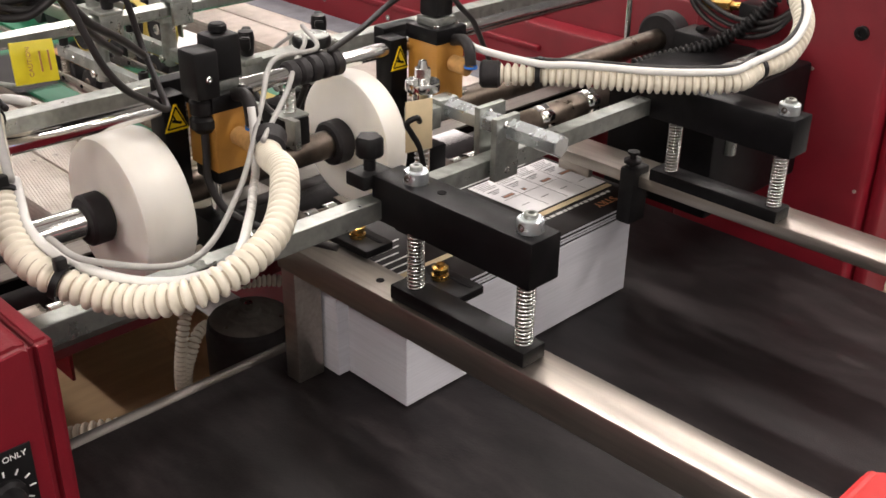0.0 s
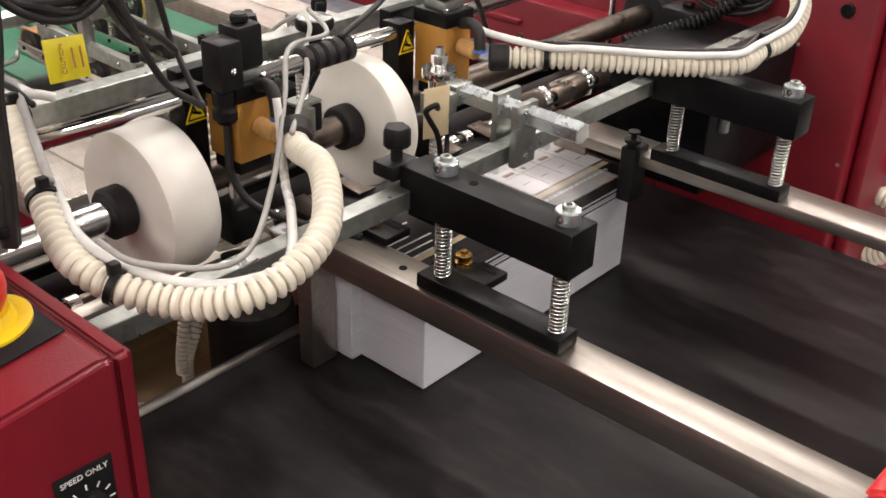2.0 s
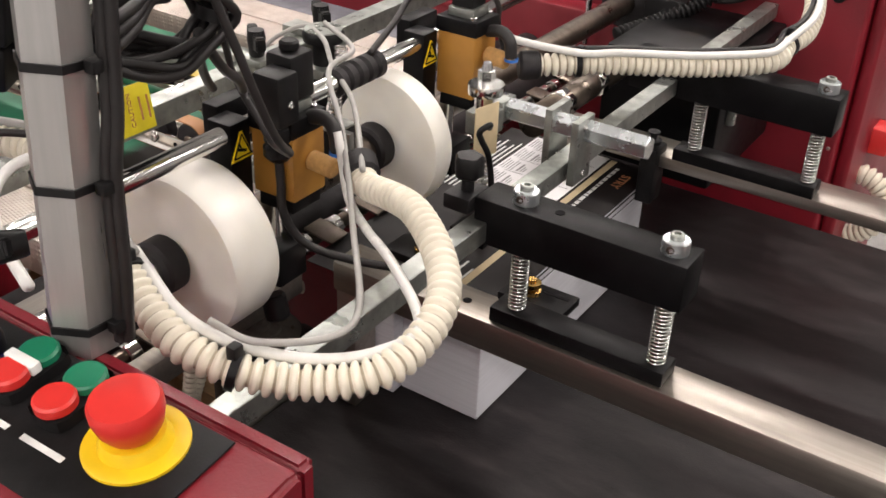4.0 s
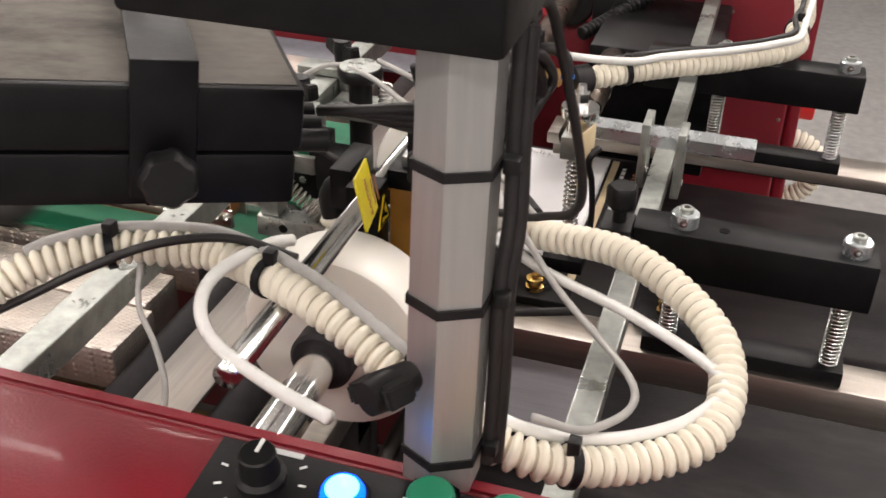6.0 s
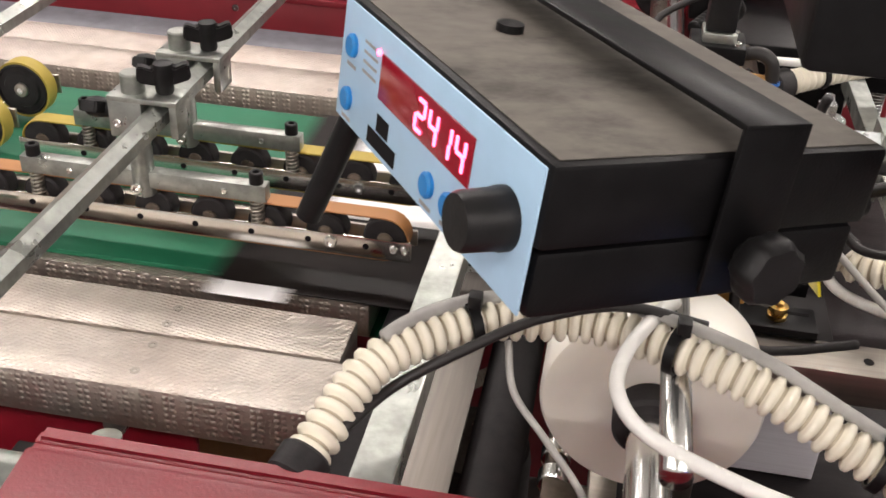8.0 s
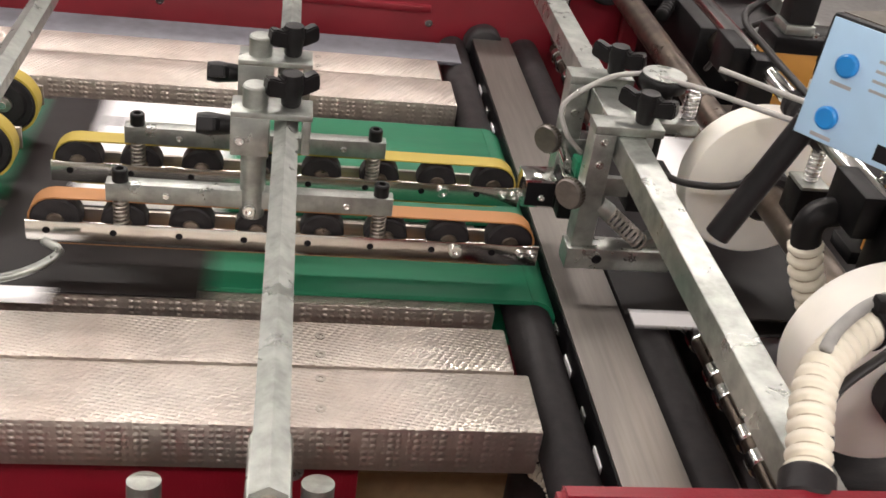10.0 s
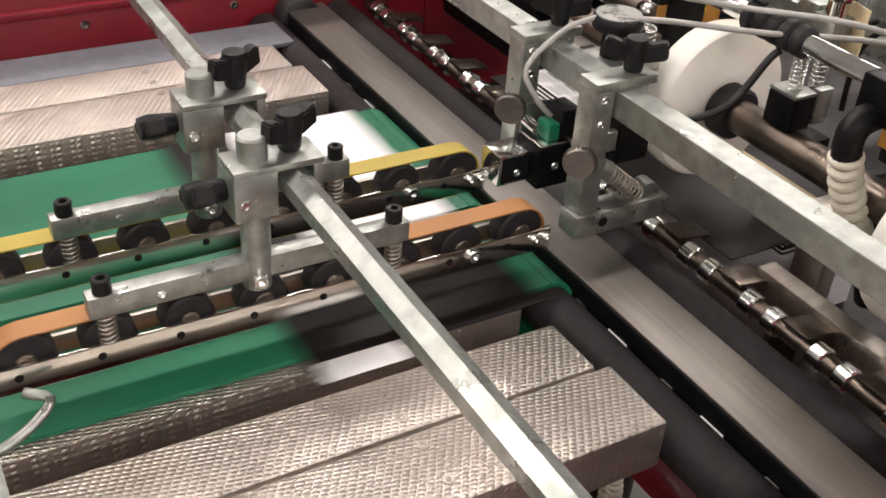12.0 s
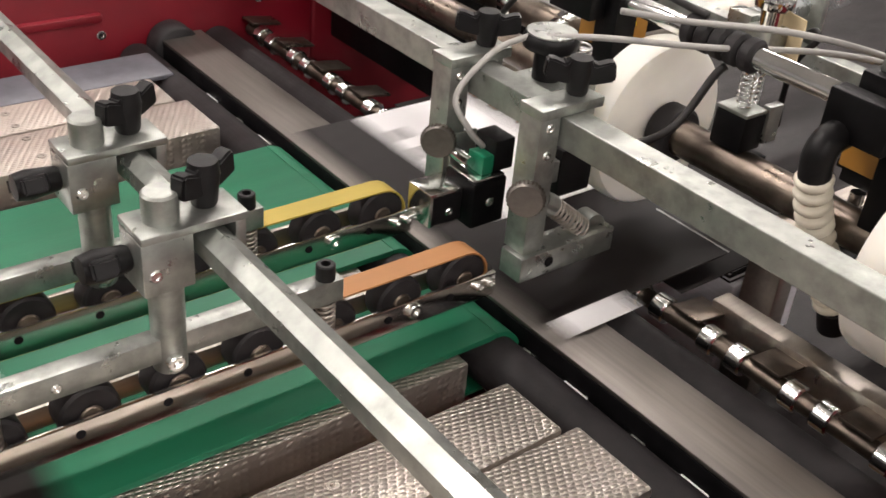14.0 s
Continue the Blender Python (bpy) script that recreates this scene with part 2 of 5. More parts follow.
def lathe(bm, prof, seg, at, q=None):
    """Turns a profile of (radius, height) about the z axis."""
    q = Matrix.Identity(3) if q is None else q
    at = Vector(at)
    rings = []
    for r, h in prof:
        if r < 1e-6:
            rings.append([bm.verts.new(at + q @ Vector((0, 0, h)))])
        else:
            rings.append([bm.verts.new(at + q @ Vector((r * math.cos(2 * math.pi * (k + 0.5) / seg), r * math.sin(2 * math.pi * (k + 0.5) / seg), h))) for k in range(seg)])
    for p, s in zip(rings, rings[1:]):
        for k in range(seg):
            j = (k + 1) % seg
            if len(p) == 1 and len(s) > 1:
                bm.faces.new((p[0], s[j], s[k]))
            elif len(s) == 1 and len(p) > 1:
                bm.faces.new((p[k], p[j], s[0]))
            elif len(p) > 1:
                bm.faces.new((p[k], p[j], s[j], s[k]))
    return bm


AXIS_Y = Vector((0, 1, 0)).to_track_quat("Z", "Y").to_matrix()
AXIS_X = Vector((1, 0, 0)).to_track_quat("Z", "Y").to_matrix()


def smooth_line(points, step):
    """A Catmull-Rom line through the points, sampled at even steps."""
    p = [Vector(v) for v in points]
    p = [2 * p[0] - p[1]] + p + [2 * p[-1] - p[-2]]
    fine = []
    for i in range(1, len(p) - 2):
        for k in range(24):
            u = k / 24
            fine.append(0.5 * ((2 * p[i]) + (p[i + 1] - p[i - 1]) * u + (2 * p[i - 1] - 5 * p[i] + 4 * p[i + 1] - p[i + 2]) * u * u + (3 * p[i] - p[i - 1] - 3 * p[i + 1] + p[i + 2]) * u ** 3))
    fine.append(p[-2])
    out, run = [fine[0]], 0.0
    for a, b in zip(fine, fine[1:]):
        d = (b - a).length
        while run + d >= step:
            a = a + (b - a) * ((step - run) / d)
            d = (b - a).length
            run = 0.0
            out.append(a.copy())
        run += d
    return out


def sweep(bm, pts, radius, seg=10):
    """A tube along points; radius is a number or a list of them."""
    n = len(pts)
    side = None
    rings = []
    for i, c in enumerate(pts):
        t = (pts[min(i + 1, n - 1)] - pts[max(i - 1, 0)]).normalized()
        if side is None:
            side = t.orthogonal().normalized()
        side = (side - t * side.dot(t)).normalized()
        up = t.cross(side)
        r = radius[i] if isinstance(radius, list) else radius
        rings.append([bm.verts.new(c + (side * math.cos(2 * math.pi * k / seg) + up * math.sin(2 * math.pi * k / seg)) * r) for k in range(seg)])
    for p, s in zip(rings, rings[1:]):
        for k in range(seg):
            j = (k + 1) % seg
            bm.faces.new((p[k], p[j], s[j], s[k]))
    bm.faces.new(list(reversed(rings[0])))
    bm.faces.new(rings[-1])
    return bm


def cable(name, points, r, mat, label, category="cable", seg=8, parent=None):
    bm = bmesh.new()
    sweep(bm, smooth_line(points, max(r * 1.2, 0.004)), r, seg)
    if parent is not None:
        return part(name, bm, mat, parent, label, 80)
    return single(name, bm, mat, label, category, smooth=80)


def ribbed(points, r=0.0128, pitch=0.0085, depth=0.0042):
    """A corrugated conduit: rounded ribs with narrow valleys."""
    bm = bmesh.new()
    shape = [(0.0, 0.0), (0.12, 0.72), (0.26, 1.0), (0.52, 1.0), (0.66, 0.72), (0.78, 0.0)]
    pts, rad = [], []
    fine = smooth_line(points, pitch)
    for a, b in zip(fine, fine[1:]):
        for u, h in shape:
            pts.append(a.lerp(b, u))
            rad.append(r - depth * (1 - h))
    sweep(bm, pts, rad, 18)
    # the valley band between ribs takes the second slot, a darker cream brown
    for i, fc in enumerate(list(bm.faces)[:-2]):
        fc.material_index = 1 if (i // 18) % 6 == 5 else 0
    return bm


def spring(bm, a, b, r, wire, turns, seg=6):
    a, b = Vector(a), Vector(b)
    q = (b - a).to_track_quat("Z", "Y").to_matrix()
    n = (b - a).length
    k = int(turns * 12)
    pts = [a + q @ Vector((r * math.cos(2 * math.pi * i / 12), r * math.sin(2 * math.pi * i / 12), n * i / k)) for i in range(k + 1)]
    return sweep(bm, pts, wire, seg)


def plate_y(bm, outline, y0, y1):
    """An outline in x and z, extruded from y0 to y1."""
    a = [bm.verts.new((x, y0, z)) for x, z in outline]
    b = [bm.verts.new((x, y1, z)) for x, z in outline]
    n = len(outline)
    bm.faces.new(a)
    bm.faces.new(list(reversed(b)))
    for i in range(n):
        j = (i + 1) % n
        bm.faces.new((a[j], a[i], b[i], b[j]))
    bmesh.ops.recalc_face_normals(bm, faces=bm.faces)
    return bm


def plate_x(bm, outline, x0, x1):
    """An outline in y and z, extruded from x0 to x1."""
    a = [bm.verts.new((x0, y, z)) for y, z in outline]
    b = [bm.verts.new((x1, y, z)) for y, z in outline]
    n = len(outline)
    bm.faces.new(a)
    bm.faces.new(list(reversed(b)))
    for i in range(n):
        j = (i + 1) % n
        bm.faces.new((a[j], a[i], b[i], b[j]))
    bmesh.ops.recalc_face_normals(bm, faces=bm.faces)
    return bm


def cap_screw(parent, x, y, z, r=0.0085, h=0.011, mat=CHROME, axis=None):
    """A socket screw head with its recess."""
    bm = bmesh.new()
    lathe(bm, [(r, 0), (r, h - 0.001), (r - 0.001, h), (r * 0.5, h), (r * 0.5, h * 0.45), (0, h * 0.45)], 20, (x, y, z), axis)
    return part("screw", bm, mat, parent)


def wing_knob(parent, x, y, z, r=0.026, axis=None, mat=PLASTIC):
    """A two-winged clamping knob, wings taller towards the tips, on a short boss."""
    q = Matrix.Identity(3) if axis is None else axis
    bm = bmesh.new()
    k = r / 0.026
    half = [(0.026, 0.013), (0.027, 0.016), (0.0255, 0.028), (0.022, 0.029), (0.011, 0.025), (0.0085, 0.029), (0.0, 0.030)]
    prof = [(a * k, b) for a, b in half] + [(-a * k, b) for a, b in reversed(half[:-1])] + [(-0.010, 0.009), (0.010, 0.009)]
    plate_y(bm, prof, -0.0055, 0.0055)
    bmesh.ops.bevel(bm, geom=list(bm.edges), offset=0.0014, segments=2, affect="EDGES")
    lathe(bm, [(0.0075, 0), (0.0085, 0.002), (0.0095, 0.012), (0.0105, 0.020), (0.009, 0.0295), (0, 0.0300)], 20, (0, 0, 0))
    spin = Matrix.Rotation(radians(25), 3, "Z")
    for v in bm.verts:
        v.co = Vector((x, y, z)) + q @ (spin @ v.co)
    return part("wing_knob", bm, mat, parent, smooth=50)


def text_mesh(words, size, at, turn, mat, parent, name="lettering", depth=0.0003, align="CENTER"):
    cu = bpy.data.curves.new(name, "FONT")
    cu.body, cu.size, cu.align_x, cu.align_y, cu.extrude = words, size, align, "CENTER", depth
    tmp = bpy.data.objects.new(name, cu)
    scene.collection.objects.link(tmp)
    mesh = bpy.data.meshes.new_from_object(tmp.evaluated_get(bpy.context.evaluated_depsgraph_get()))
    bpy.data.objects.remove(tmp)
    mesh.transform(Matrix.Translation(Vector(at) - ORIGIN[parent]) @ turn.to_4x4())
    mesh.materials.clear()
    mesh.materials.append(mat)
    ob = new(name, mesh)
    ob.parent = parent
    ORIGIN[ob] = ORIGIN[parent]
    return ob


# ---- the hall ----
def hall():
    bm = bmesh.new()
    box(bm, -7, 7, -5, 8, -0.2, 0)
    single("floor", bm, CONCRETE, "worn grey sealed concrete hall floor", "floor", kind="structure")
    for name, dims in (("wall_west", (-7.2, -7, -5, 8, 0, 4.2)), ("wall_east", (7, 7.2, -5, 8, 0, 4.2)),
                       ("wall_south", (-7.2, 7.2, -5.2, -5, 0, 4.2)), ("wall_north", (-7.2, 7.2, 8, 8.2, 0, 4.2))):
        bm = bmesh.new()
        box(bm, *dims)
        single(name, bm, WALLPAINT, "plain painted wall of the print hall", "wall", kind="structure")
    bm = bmesh.new()
    box(bm, -7.2, 7.2, -5.2, 8.2, 4.2, 4.4)
    single("ceiling", bm, CEILPAINT, "plain light painted hall ceiling", "ceiling", kind="structure")


def ceiling_lamp(x, y, z=3.3):
    """A hung batten with two tubes; the lamp below it throws its light."""
    t = thing("ceiling_light", (x, y, z), "white hung fluorescent batten with two lit tubes", "lamp", "rows of hall lights")
    bm = bmesh.new()
    box(bm, x - 0.75, x + 0.75, y - 0.11, y + 0.11, z + 0.04, z + 0.10, 0.008)
    part("housing", bm, WHITEPLASTIC, t)
    for s in (-1, 1):
        bm = bmesh.new()
        rod(bm, (x - 0.72, y + s * 0.055, z + 0.018), (x + 0.72, y + s * 0.055, z + 0.018), 0.018, 12)
        part("tube", bm, TUBELIT, t)
        bm = bmesh.new()
        rod(bm, (x + s * 0.6, y, z + 0.10), (x + s * 0.6, y, 4.2), 0.004, 6)
        part("hanger", bm, ZINC, t)
    la = bpy.data.lights.new("tube_glow", "AREA")
    la.shape, la.size, la.size_y = "RECTANGLE", 1.45, 0.2
    la.energy, la.color = LAMP_POWER, LAMP_COLOUR
    lo = new("tube_glow", la)
    lo.matrix_basis = Matrix.Translation((x, y, z - 0.02))


hall()
for lx in (-3.2, -1.1, 1.0, 3.1):
    for ly in (-3.3, -1.9, 0.9, 2.7):
        ceiling_lamp(lx, ly, 2.85)


# ---- delivery conveyor ----
def conveyor():
    t = thing("delivery_conveyor", (0.8, 0.2, 0.0), "wide black rubber delivery belt with dusty scuffs", "conveyor")
    bm = bmesh.new()
    box(bm, -0.04, 2.3, -0.50, 0.72, 0.795, 0.81, 0.004)
    part("belt", bm, BELT, t)
    bm = bmesh.new()
    box(bm, 0.0, 2.25, -0.49, 0.71, 0.70, 0.793, 0.003)
    part("bed", bm, STEEL, t)
    bm = bmesh.new()
    rod(bm, (-0.052, -0.50, 0.801), (-0.052, 0.72, 0.801), 0.0095, 20)
    part("nose_bar", bm, SHEETSTEEL, t, "bright worn steel nose bar")
    for x in (0.15, 2.1):
        for y in (-0.42, 0.64):
            bm = bmesh.new()
            box(bm, x - 0.025, x + 0.025, y - 0.025, y + 0.025, 0, 0.70, 0.003)
            part("leg", bm, REDPAINT, t)


def side_rail(y0, y1, near, z0=0.956):
    t = thing("side_rail", (0.9, (y0 + y1) / 2, 0.81), "long ground steel guide rail over the conveyor", "rail", "guide rails")
    bm = bmesh.new()
    box(bm, 0.005, 2.3, y0, y1, z0, 0.990, 0.0025)
    part("rail_bar", bm, STEEL, t)
    if not near:
        bm = bmesh.new()
        box(bm, 0.061, 2.19, y1 - 0.012, y1 - 0.002, z0 - 0.022, z0 - 0.001, 0.001)
        part("web", bm, ANODISED, t, "black upright web")
    bm = bmesh.new()
    if near:
        box(bm, 0.006, 0.030, y0 + 0.004, y1 - 0.004, 0.81, 0.955, 0.002)
    else:
        box(bm, 0.006, 0.060, y1 - 0.012, y1 - 0.002, 0.81, z0 - 0.001, 0.002)
    part("end_plate", bm, STEEL, t)
    bm = bmesh.new()
    box(bm, 2.2, 2.25, y0 + 0.004, y1 - 0.004, 0.81, 0.955, 0.002)
    part("post", bm, STEEL, t)
    if near:
        bm = bmesh.new()
        rod(bm, (0.154, 0.024, 0.9885), (0.154, 0.024, 0.9905), 0.0045, 16)
        part("hole", bm, INK, t)
    return t


conveyor()
side_rail(0.003, 0.048, True)
side_rail(0.440, 0.497, False, 0.974)


def paper_stack():
    t = thing("folder_stack", (0.08, 0.25, 0.811), "tall stack of glued black presentation folders standing on the belt", "paper stack")
    random.seed(4)
    bm = bmesh.new()
    box(bm, 0.050, 0.149, 0.065, 0.465, 0.8112, 0.922, 0.0008, 1)
    part("paper_block", bm, EDGES, t, "pale cut paper edges")
    bm = bmesh.new()
    box(bm, 0.004, 0.0495, 0.0495, 0.4465, 0.8112, 0.920, 0.0008, 1)
    part("paper_block", bm, EDGES, t, "pale cut paper edges of the folded flaps")
    bm = bmesh.new()
    box(bm, -0.072, 0.1485, 0.052, 0.500, 0.9372, 0.9385, 0.0004, 1)
    part("top_cover", bm, COVER, t, "glossy black printed cover")
    for k in range(6):
        bm = bmesh.new()
        dx, dy = random.uniform(-0.0015, 0.001), random.uniform(-0.002, 0.002)
        box(bm, 0.002 + dx, 0.1485 + dx, 0.055 + dy, 0.472 + dy, 0.9224 + 0.0024 * k, 0.9242 + 0.0024 * k, 0.0003, 1)
        part("loose_folder", bm, EDGES if k % 2 else COVER, t)
    bm = bmesh.new()
    box(bm, -0.026, 0.084, 0.338, 0.492, 0.9387, 0.9392)
    part("white_panel", bm, PAPER, t, "white printed panel with small product pictures")

    def printed(x0, x1, y0, y1, mat, name="print_bar", z=0.9394):
        part(name, box(bmesh.new(), x0, x1, y0, y1, z, z + 0.0003), mat, t)

    # four ruled cells, each with a heading, lines of small print and a picture
    for k in range(4):
        y = 0.343 + 0.038 * k
        if k:
            printed(-0.012, 0.080, y - 0.0028, y - 0.0023, GREYPRINT, "rule")
        printed(0.002, 0.0045, y + 0.002, y + 0.024, GREYPRINT)
        for j in range(5):
            printed(-0.022 + 0.0042 * j, -0.0208 + 0.0042 * j, y + 0.001, y + 0.030 - 0.003 * (j % 3), GREYPRINT)
        for j in range(2):
            printed(0.007 + 0.0036 * j, 0.0082 + 0.0036 * j, y + 0.004, y + 0.019 - 0.004 * j, GREYPRINT)
        wide = (0.020, 0.006, 0.018, 0.026)[k]
        printed(0.022, 0.029, y + 0.008, y + 0.008 + wide, GREYPRINT, "picture")
        printed(0.0245, 0.0285, y + 0.009, y + 0.007 + wide, BROWNPRINT, "picture", 0.9398)
        printed(0.058, 0.0594, y + 0.008, y + 0.022, GREYPRINT)
    printed(0.0335, 0.0341, 0.345, 0.455, GREYPRINT, "rule")
    printed(0.088, 0.097, 0.10, 0.49, GREYBOARD, "colour_band", 0.9387)
    turn = Matrix.Rotation(radians(-90), 3, "Z")
    text_mesh("STRY", 0.018, (0.124, 0.440, 0.9388), turn, BROWNPRINT, t)
    random.seed(9)
    y = 0.30
    while y < 0.47:
        step = random.uniform(0.004, 0.013)
        printed(0.1035, 0.1085, y, y + step, WHITEPLASTIC, z=0.9388)
        y += step + 0.003
    for k in range(5):
        printed(-0.034 - 0.007 * k, -0.0315 - 0.007 * k, 0.30, 0.46 - 0.010 * (k % 3), WHITEPLASTIC, z=0.9388)
    for k in range(6):
        printed(0.020 + 0.013 * k, 0.0225 + 0.013 * k, 0.075, 0.17 - 0.012 * (k % 3), WHITEPLASTIC, z=0.9388)


paper_stack()


def press_arm(y, x0, label):
    """A black cross arm with two sprung posts that hold a foot down on the rail."""
    t = thing("spring_clamp", (0.28, y, 0.99), label, "clamp arm", "sprung press arms")
    bm = bmesh.new()
    box(bm, x0, 0.368, y - 0.0195, y + 0.0195, 1.072, 1.117, 0.002)
    part("arm", bm, ANODISED, t)
    bm = bmesh.new()
    box(bm, 0.188, 0.362, y - 0.015, y + 0.015, 0.9905, 1.006, 0.0015)
    part("foot_bar", bm, ANODISED, t)
    for x in (0.209, 0.349):
        bm = bmesh.new()
        rod(bm, (x, y, 1.000), (x, y, 1.118), 0.0048, 14)
        part("pin", bm, OILED, t)
        bm = bmesh.new()
        spring(bm, (x, y, 1.006), (x, y, 1.0715), 0.0076, 0.0014, 17)
        part("spring", bm, CHROME, t, smooth=80)
        bm = bmesh.new()
        lathe(bm, [(0.0118, 0), (0.0118, 0.011), (0.0108, 0.012), (0, 0.012)], 24, (x, y, 1.1172))
        collar = part("collar", bm, BRIGHTZINC, t)
        cap_screw(collar, x, y - 0.0105, 1.1232, 0.0038, 0.0018, OILED, Vector((0.3, -0.95, 0)).to_track_quat("Z", "Y").to_matrix())
        cap_screw(t, x, y, 1.129, 0.0062, 0.005, ZINC)
    bm = bmesh.new()
    rod(bm, (0.243, y, 1.1165), (0.243, y, 1.1175), 0.0045, 14)
    part("hole", bm, INK, t)
    return t


NEAR_ARM = press_arm(0.022, 0.168, "black anodised clamp arm with two chrome sprung pins on the rail")
FAR_ARM = press_arm(0.452, 0.120, "black anodised clamp arm with sprung pins on the far rail")


def lobed_knob(parent, x, y, z, r=0.014, h=0.022):
    bm = bmesh.new()
    lathe(bm, [(0.006, -0.012), (0.006, 0), (r * 0.8, 0.001), (r, 0.004), (r, h - 0.003), (r * 0.85, h), (0, h)], 20, (x, y, z))
    for v in bm.verts:
        d = Vector((v.co.x - x, v.co.y - y))
        if d.length > r * 0.7:
            k = 1 - 0.16 * (0.5 + 0.5 * math.cos(5 * math.atan2(d.y, d.x)))
            v.co.x, v.co.y = x + d.x * k, y + d.y * k
    return part("knob", bm, PLASTIC, parent, smooth=50)


bmc = bmesh.new()
box(bmc, 0.140, 0.1675, -0.006, 0.030, 1.101, 1.116, 0.002)
part("clamp_block", bmc, PLASTIC, NEAR_ARM)
lobed_knob(NEAR_ARM, 0.155, 0.012, 1.128)


def square_bar(name, x, z, y0, y1, s, label, hexagon=False):
    t = thing(name, (x, (y0 + y1) / 2, z), label, "bar", "cross bars")
    bm = bmesh.new()
    if hexagon:
        rod(bm, (x, y0, z), (x, y1, z), s / 1.732, 6)
    else:
        box(bm, x - s / 2, x + s / 2, y0, y1, z - s / 2, z + s / 2, 0.0012)
    bar = part("bar_stock", bm, ZINC, t, smooth=20)
    for y, d in ((y0, -1), (y1, 1)):
        bm = bmesh.new()
        rod(bm, (x, y, z), (x, y + 0.004 * d, z), s * 0.3, 16)
        part("end_plug", bm, STEEL, t)
    return t


square_bar("cross_bar", 0.172, 1.085, -0.40, 0.80, 0.020, "zinc plated square cross bar carrying the sprung clamps")
square_bar("cross_bar", -0.198, 1.110, -0.42, 0.80, 0.025, "zinc plated square cross bar carrying sensor clamps")
square_bar("cross_bar", -0.508, 1.110, -0.345, 0.80, 0.0205, "zinc plated hexagonal cross bar over the feed belts", True)
square_bar("cross_bar", -0.757, 1.116, -0.345, 0.80, 0.0205, "zinc plated hexagonal cross bar over the feed section", True)
bmr = bmesh.new()
rod(bmr, (-0.036, -0.335, 1.153), (-0.036, 0.80, 1.153), 0.009, 20)
single("valve_rod", bmr, CHROME, "round bright steel rod carrying the glue valves", "rod", smooth=40)


# ---- press wheels on their shaft ----
def wheel(y0, w, label):
    """A wide white nylon press wheel with rounded rims and dark clamping hubs."""
    t = thing("nylon_roller", (-0.039, y0 + w / 2, 1.058), label, "wheel", "white press wheels")
    bm = bmesh.new()
    lathe(bm, [(0.018, 0), (0.070, 0), (0.076, 0.002), (0.0785, 0.007), (0.0785, w - 0.008), (0.076, w - 0.002), (0.070, w), (0.018, w)], 72, (-0.039, y0, 1.058), AXIS_Y)
    part("rim", bm, NYLON, t, smooth=40)
    for a, b in ((y0 - 0.024, y0 - 0.0005), (y0 + w + 0.0005, y0 + w + 0.014)):
        bm = bmesh.new()
        rod(bm, (-0.039, a, 1.058), (-0.039, b, 1.058), 0.026, 32, bev=0.003)
        part("hub", bm, RUBBER, t, "black clamping hub")
    return t


WHEELS = [wheel(-0.166, 0.058, "white nylon press wheel with a black hub on a bright shaft"),
          wheel(0.138, 0.034, "white nylon press wheel with a black hub on a dark shaft")]


def shaft():
    t = thing("wheel_shaft", (-0.039, 0.2, 1.058), "round steel wheel shaft across the machine", "shaft")
    for a, b, r, m, lab in ((-0.42, -0.13, 0.0155, CHROME, "bright polished stretch"), (-0.13, 0.79, 0.0165, OILED, "dark oily stretch")):
        bm = bmesh.new()
        rod(bm, (-0.039, a, 1.058), (-0.039, b, 1.058), r, 28)
        part("journal", bm, m, t, lab)
    bm = bmesh.new()
    rod(bm, (-0.039, 0.765, 1.058), (-0.039, 0.80, 1.058), 0.04, 32, bev=0.004)
    part("bearing_flange", bm, RUBBER, t)


shaft()


